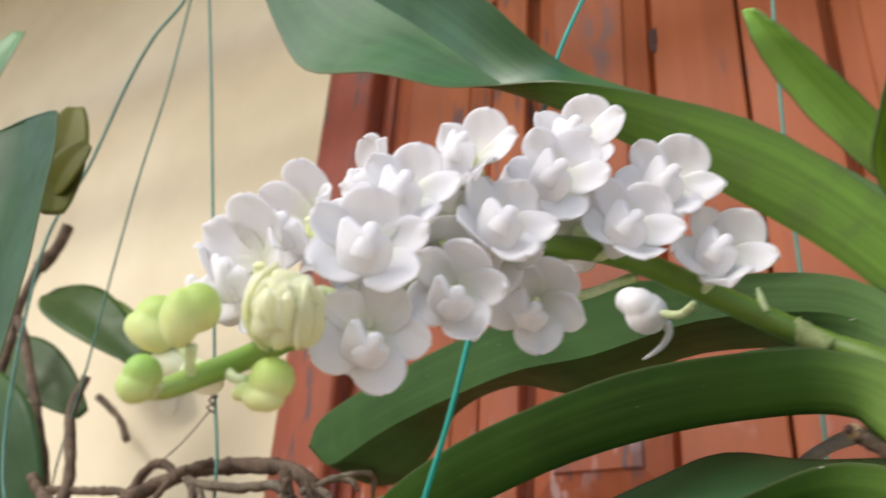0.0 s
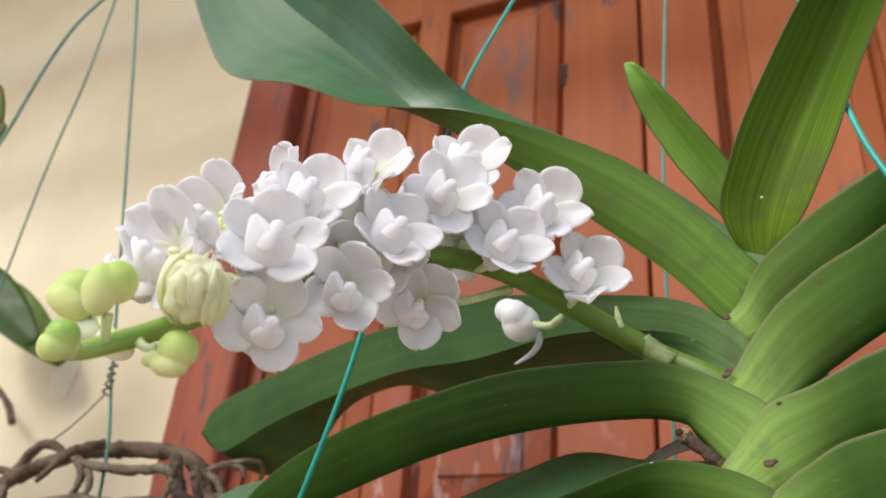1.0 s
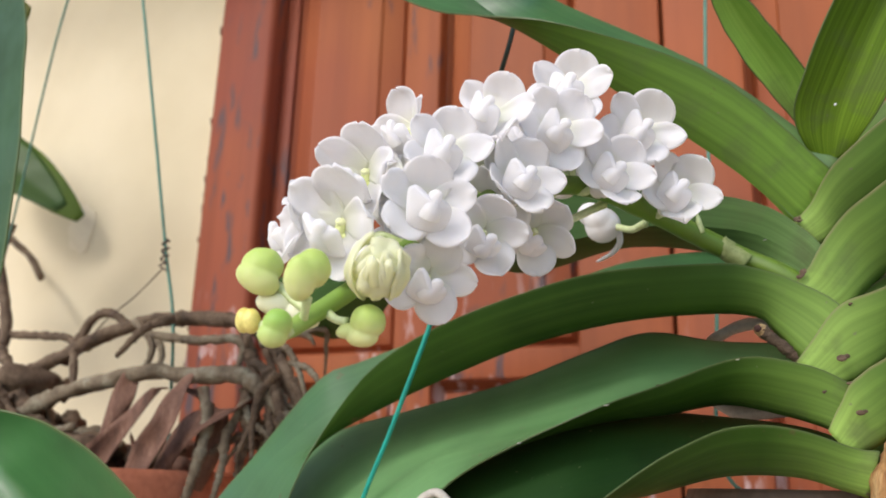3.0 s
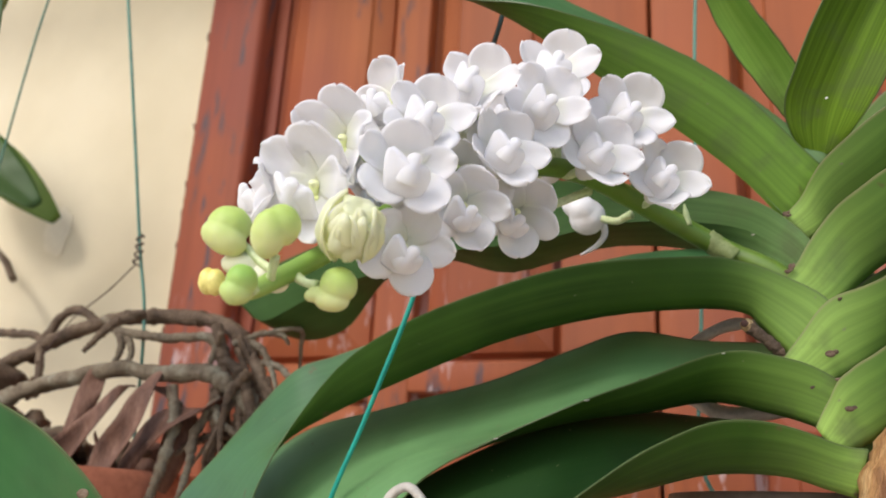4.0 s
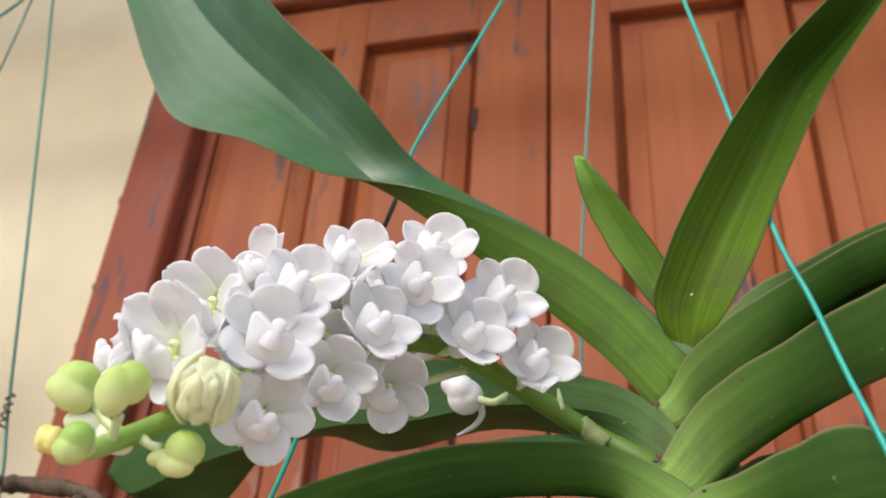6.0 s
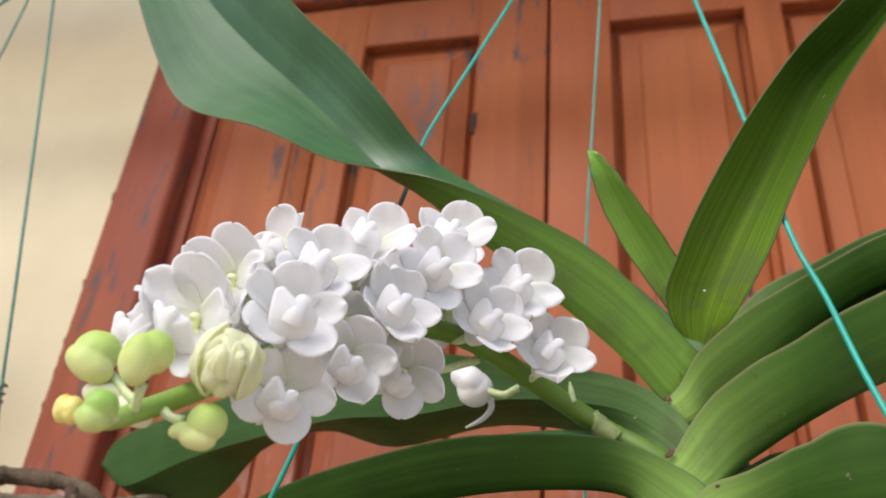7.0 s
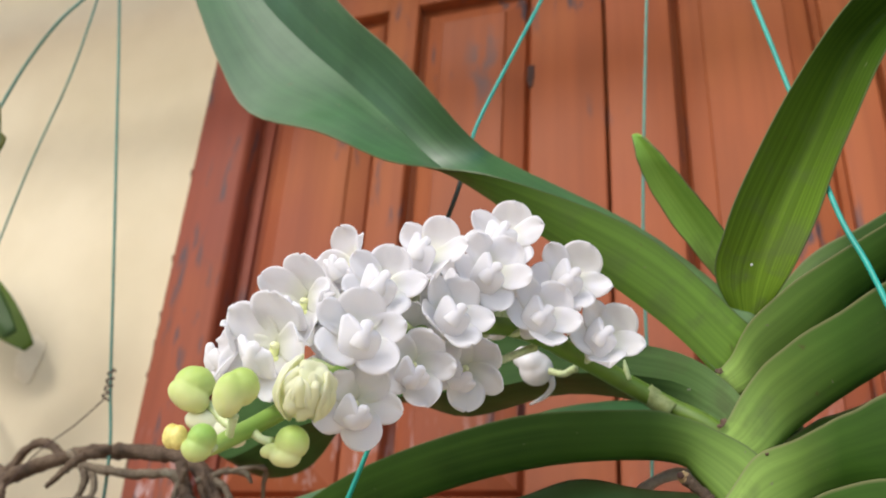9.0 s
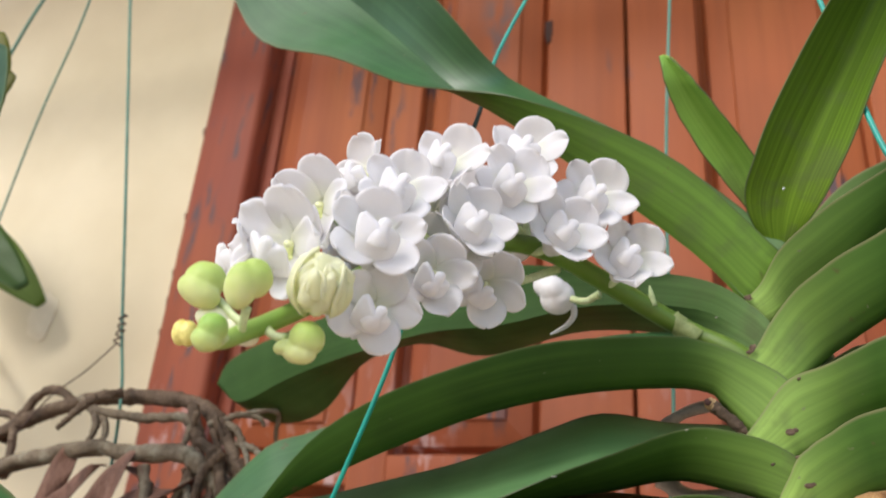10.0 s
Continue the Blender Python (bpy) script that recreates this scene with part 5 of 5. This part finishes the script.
cord([(-0.03, POLE[0], POLE[1]), (0.036, 0.07, 1.90), (0.0685, 0.043, 1.70), (0.0835, 0.031, 1.60), (0.0905, 0.026, 1.555), (0.097, 0.022, 1.53), (0.1033, 0.018, 1.50), (0.1137, 0.0031, 1.44), (0.118, 0.02, 1.40), (0.108, 0.09, 1.385)], 0.0012, CORD, under, "bright teal plastic cord crossing the leaves")
cord([(-0.49, POLE[0], POLE[1]), (-0.459, 0.083, 2.1), (-0.4116, 0.1186, 1.80), (-0.3863, 0.138, 1.64), (-0.3713, 0.149, 1.545), (-0.3626, 0.1558, 1.49), (-0.358, 0.16, 1.40)], 0.0011, CORD_OLD, pot, "weathered green cord with a twisted wire knot")
cord([(-0.398, POLE[0], POLE[1]), (-0.410, 0.105, 2.14), (-0.421, 0.096, 1.98), (-0.4275, 0.092, 1.898), (-0.434, 0.09, 1.866), (-0.4598, 0.09, 1.8385), (-0.4939, 0.10, 1.805), (-0.5264, 0.11, 1.747), (-0.5727, 0.12, 1.672), (-0.58, 0.15, 1.50), (-0.47, 0.16, 1.38)], 0.0013, CORD_OLD, pot, "weathered green cord")
cord([(-0.398, POLE[0] + 0.003, POLE[1]), (-0.410, 0.107, 2.14), (-0.421, 0.098, 1.98), (-0.4285, 0.094, 1.890), (-0.436, 0.099, 1.842), (-0.452, 0.110, 1.79), (-0.497, 0.1367, 1.72), (-0.5635, 0.1826, 1.60), (-0.619, 0.2206, 1.50), (-0.56, 0.22, 1.42), (-0.41, 0.255, 1.38)], 0.0009, CORD_OLD, pot, "thin faded cord")

# pale air roots under the flowering orchid
for seed, (line, radius) in enumerate((([(0.060, 0.060, 1.435), (0.040, 0.075, 1.452), (0.018, 0.085, 1.462), (0.000, 0.092, 1.458), (-0.012, 0.095, 1.446)], 0.0026), ([(0.052, 0.07, 1.425), (0.030, 0.085, 1.425), (0.008, 0.09, 1.424), (-0.006, 0.092, 1.432)], 0.0034),
                                        ([(0.060, 0.06, 1.40), (0.052, 0.062, 1.38), (0.045, 0.07, 1.36), (0.04, 0.08, 1.33)], 0.0045), ([(0.064, 0.05, 1.40), (0.06, 0.045, 1.38), (0.062, 0.04, 1.355), (0.058, 0.045, 1.32)], 0.005))):
    grown("air_root", tube(line, [radius] * len(line), 40, 9, 0.25, seed + 40, 0.4), PALEROOT if seed < 2 else BARK, orchid, "pale grey air root")
pale = grown("air_root", tube([(-0.118, 0.02, 1.372), (-0.113, 0.016, 1.382), (-0.105, 0.015, 1.386), (-0.098, 0.016, 1.378), (-0.098, 0.02, 1.362), (-0.06, 0.05, 1.34), (0.03, 0.055, 1.36)], [0.0019] * 7, 44, 9, 0.2, 51, 0.3), PALEROOT, orchid, "pale grey air root")

# ---- neighbouring plant by the wall ----
neighbour = thing("climbing_plant", "dark green leafy plant with twisting brown stems near the wall", "plant", at=(-0.70, 0.25, 1.40))
for seed, (line, radius) in enumerate((([(-0.615, 0.20, 1.45), (-0.630, 0.22, 1.5084), (-0.668, 0.22, 1.5755), (-0.728, 0.22, 1.6617), (-0.752, 0.22, 1.6904)], 0.0046), ([(-0.79, 0.22, 1.52), (-0.762, 0.22, 1.5952), (-0.752, 0.22, 1.6517), (-0.757, 0.22, 1.7014), (-0.738, 0.22, 1.7624)], 0.0052),
                                        ([(-0.742, 0.22, 1.745), (-0.722, 0.22, 1.765), (-0.715, 0.22, 1.79)], 0.0065), ([(-0.72, 0.36, 1.60), (-0.7554, 0.37, 1.6307), (-0.80, 0.37, 1.66)], 0.0040), ([(-0.585, 0.2, 1.60), (-0.5936, 0.2, 1.5682), (-0.5719, 0.2, 1.5124), (-0.565, 0.19, 1.48)], 0.0046))):
    grown("vine", tube(line, [radius] * len(line), 40, 10, 0.3, seed + 20, 0.6), BARK, neighbour)


def oval_leaf(foot, tip, width, droop, face, mat, label="", owner=None, blunt=0.75):
    """A broad leaf from foot to tip with a midrib crease; face: the way its upper side looks."""
    foot, tip = Vector(foot), Vector(tip)
    along = tip - foot
    up = Vector(face).normalized()
    side = along.cross(up).normalized()
    up = side.cross(along).normalized()
    grid = []
    for i in range(26):
        v = i / 25
        half = width * 0.5 * max(0.03, math.sin(math.pi * (0.06 + 0.90 * v ** 0.9))) ** blunt
        c = foot + along * v + up * droop * math.sin(math.pi * v)
        grid.append([c + side * half * u + up * 0.16 * half * abs(u) for u in np.linspace(-1, 1, 11)])
    return grown("leaf", shell(grid, 0.0016), mat, owner or neighbour, label)


oval_leaf((-0.83, 0.34, 1.775), (-0.688, 0.372, 1.668), 0.054, 0.012, (-0.2, -0.8, 0.5), OLIVE, "yellow-green leaf")
oval_leaf((-0.745, 0.24, 1.725), (-0.585, 0.25, 1.630), 0.058, 0.016, (0.1, -0.8, 0.55), DARKOLIVE)
oval_leaf((-0.83, 0.26, 1.690), (-0.690, 0.28, 1.600), 0.058, 0.010, (0.1, -0.85, 0.4), DARKOLIVE)
oval_leaf((-0.73, 0.18, 1.610), (-0.600, 0.20, 1.470), 0.085, 0.012, (0.1, -0.85, 0.4), DEEP)
oval_leaf((-0.745, 0.10, 1.830), (-0.703, 0.10, 1.955), 0.055, 0.006, (0.2, -0.9, 0.3), LOWER, "pale green blunt leaf end", blunt=0.5)
front = thing("strap_leaf_plant", "broad green strap-leaved orchid hanging close to the wall", "orchid", at=(-0.50, 0.0, 1.35))
grown("leaf", strap_leaf([
    (-0.3674, -0.0200, 1.4254, 53.2, 68, 2.4, 21.3, 25, 7.6),
    (-0.3536, -0.0250, 1.4747, 58.5, 73, -4.0, 18.1, -22, 2.8),
    (-0.3527, -0.0280, 1.5364, 55.5, 75, -17.0, 23.8, -54, 2.0),
    (-0.3592, -0.0280, 1.5821, 56.6, 75, -24.1, 24.3, -55, -0.7),
    (-0.3609, -0.0300, 1.6184, 52.7, 75, -22.9, 25.4, -61, -6.4),
    (-0.3631, -0.0320, 1.6386, 49.7, 75, -16.6, 26.7, -64, -10.3),
    (-0.3615, -0.0340, 1.6419, 39.4, 87, 8.4, 23.4, -51, -14.4),
], 0.35, 0.002, 0.0008, 60), GREYLEAF, front, "broad glossy green leaf")
grown("leaf", strap_leaf([
    (-0.2255, -0.0200, 1.3267, 54.8, 79, 1.4, 45.2, -82, 14.5),
    (-0.2358, -0.0300, 1.3586, 48.2, 67, -16.3, 28.9, -54, 16.3),
    (-0.2605, -0.0320, 1.3731, 45.9, 63, -37.7, 28.1, -39, 17.8),
    (-0.2801, -0.0340, 1.3864, 45.0, 64, -34.9, 27.7, -32, 10.4),
    (-0.2993, -0.0340, 1.3980, 34.6, 60, -30.3, 25.3, -19, 0.1),
    (-0.3194, -0.0360, 1.4053, 28.1, 40, -22.4, 20.9, -13, 2.0),
    (-0.3339, -0.0450, 1.4085, 10.0, 31, -4.5, 6.2, -37, 1.5),
], 0.35, 0.002, 0.0008, 61), BLUISH, front, "broad glossy green leaf")
grown("scar", blob([((-0.1915, -0.0600, 1.3768), (0.0026, 0.0005, 0.0016))]), BARK, front, "round brown scar")
oval_leaf((-0.4240, 0.034, 1.632), (-0.4310, 0.030, 1.717), 0.034, 0.004, (0.5, -0.8, 0.1), BUDLEAF, "dull olive curled leaf tip", front, 0.55)
oval_leaf((-0.4270, 0.031, 1.648), (-0.4010, 0.029, 1.677), 0.024, 0.003, (0.5, -0.8, 0.1), BUDLEAF, "dull olive curled leaf lobe", front, 0.5)
grown("stem", tube([(-0.39, 0.10, 1.365), (-0.42, 0.05, 1.36), (-0.46, 0.0, 1.36), (-0.44, -0.035, 1.33), (-0.36, -0.045, 1.31), (-0.22, -0.045, 1.30)], (0.010, 0.010, 0.011, 0.012, 0.011, 0.008), 40, 12, 0.2, 9), BARK, front)
grown("stem", tube([(-0.44, -0.03, 1.33), (-0.47, -0.032, 1.40), (-0.46, -0.03, 1.47)], (0.012, 0.010, 0.008), 24, 12, 0.2, 12), BARK, front)
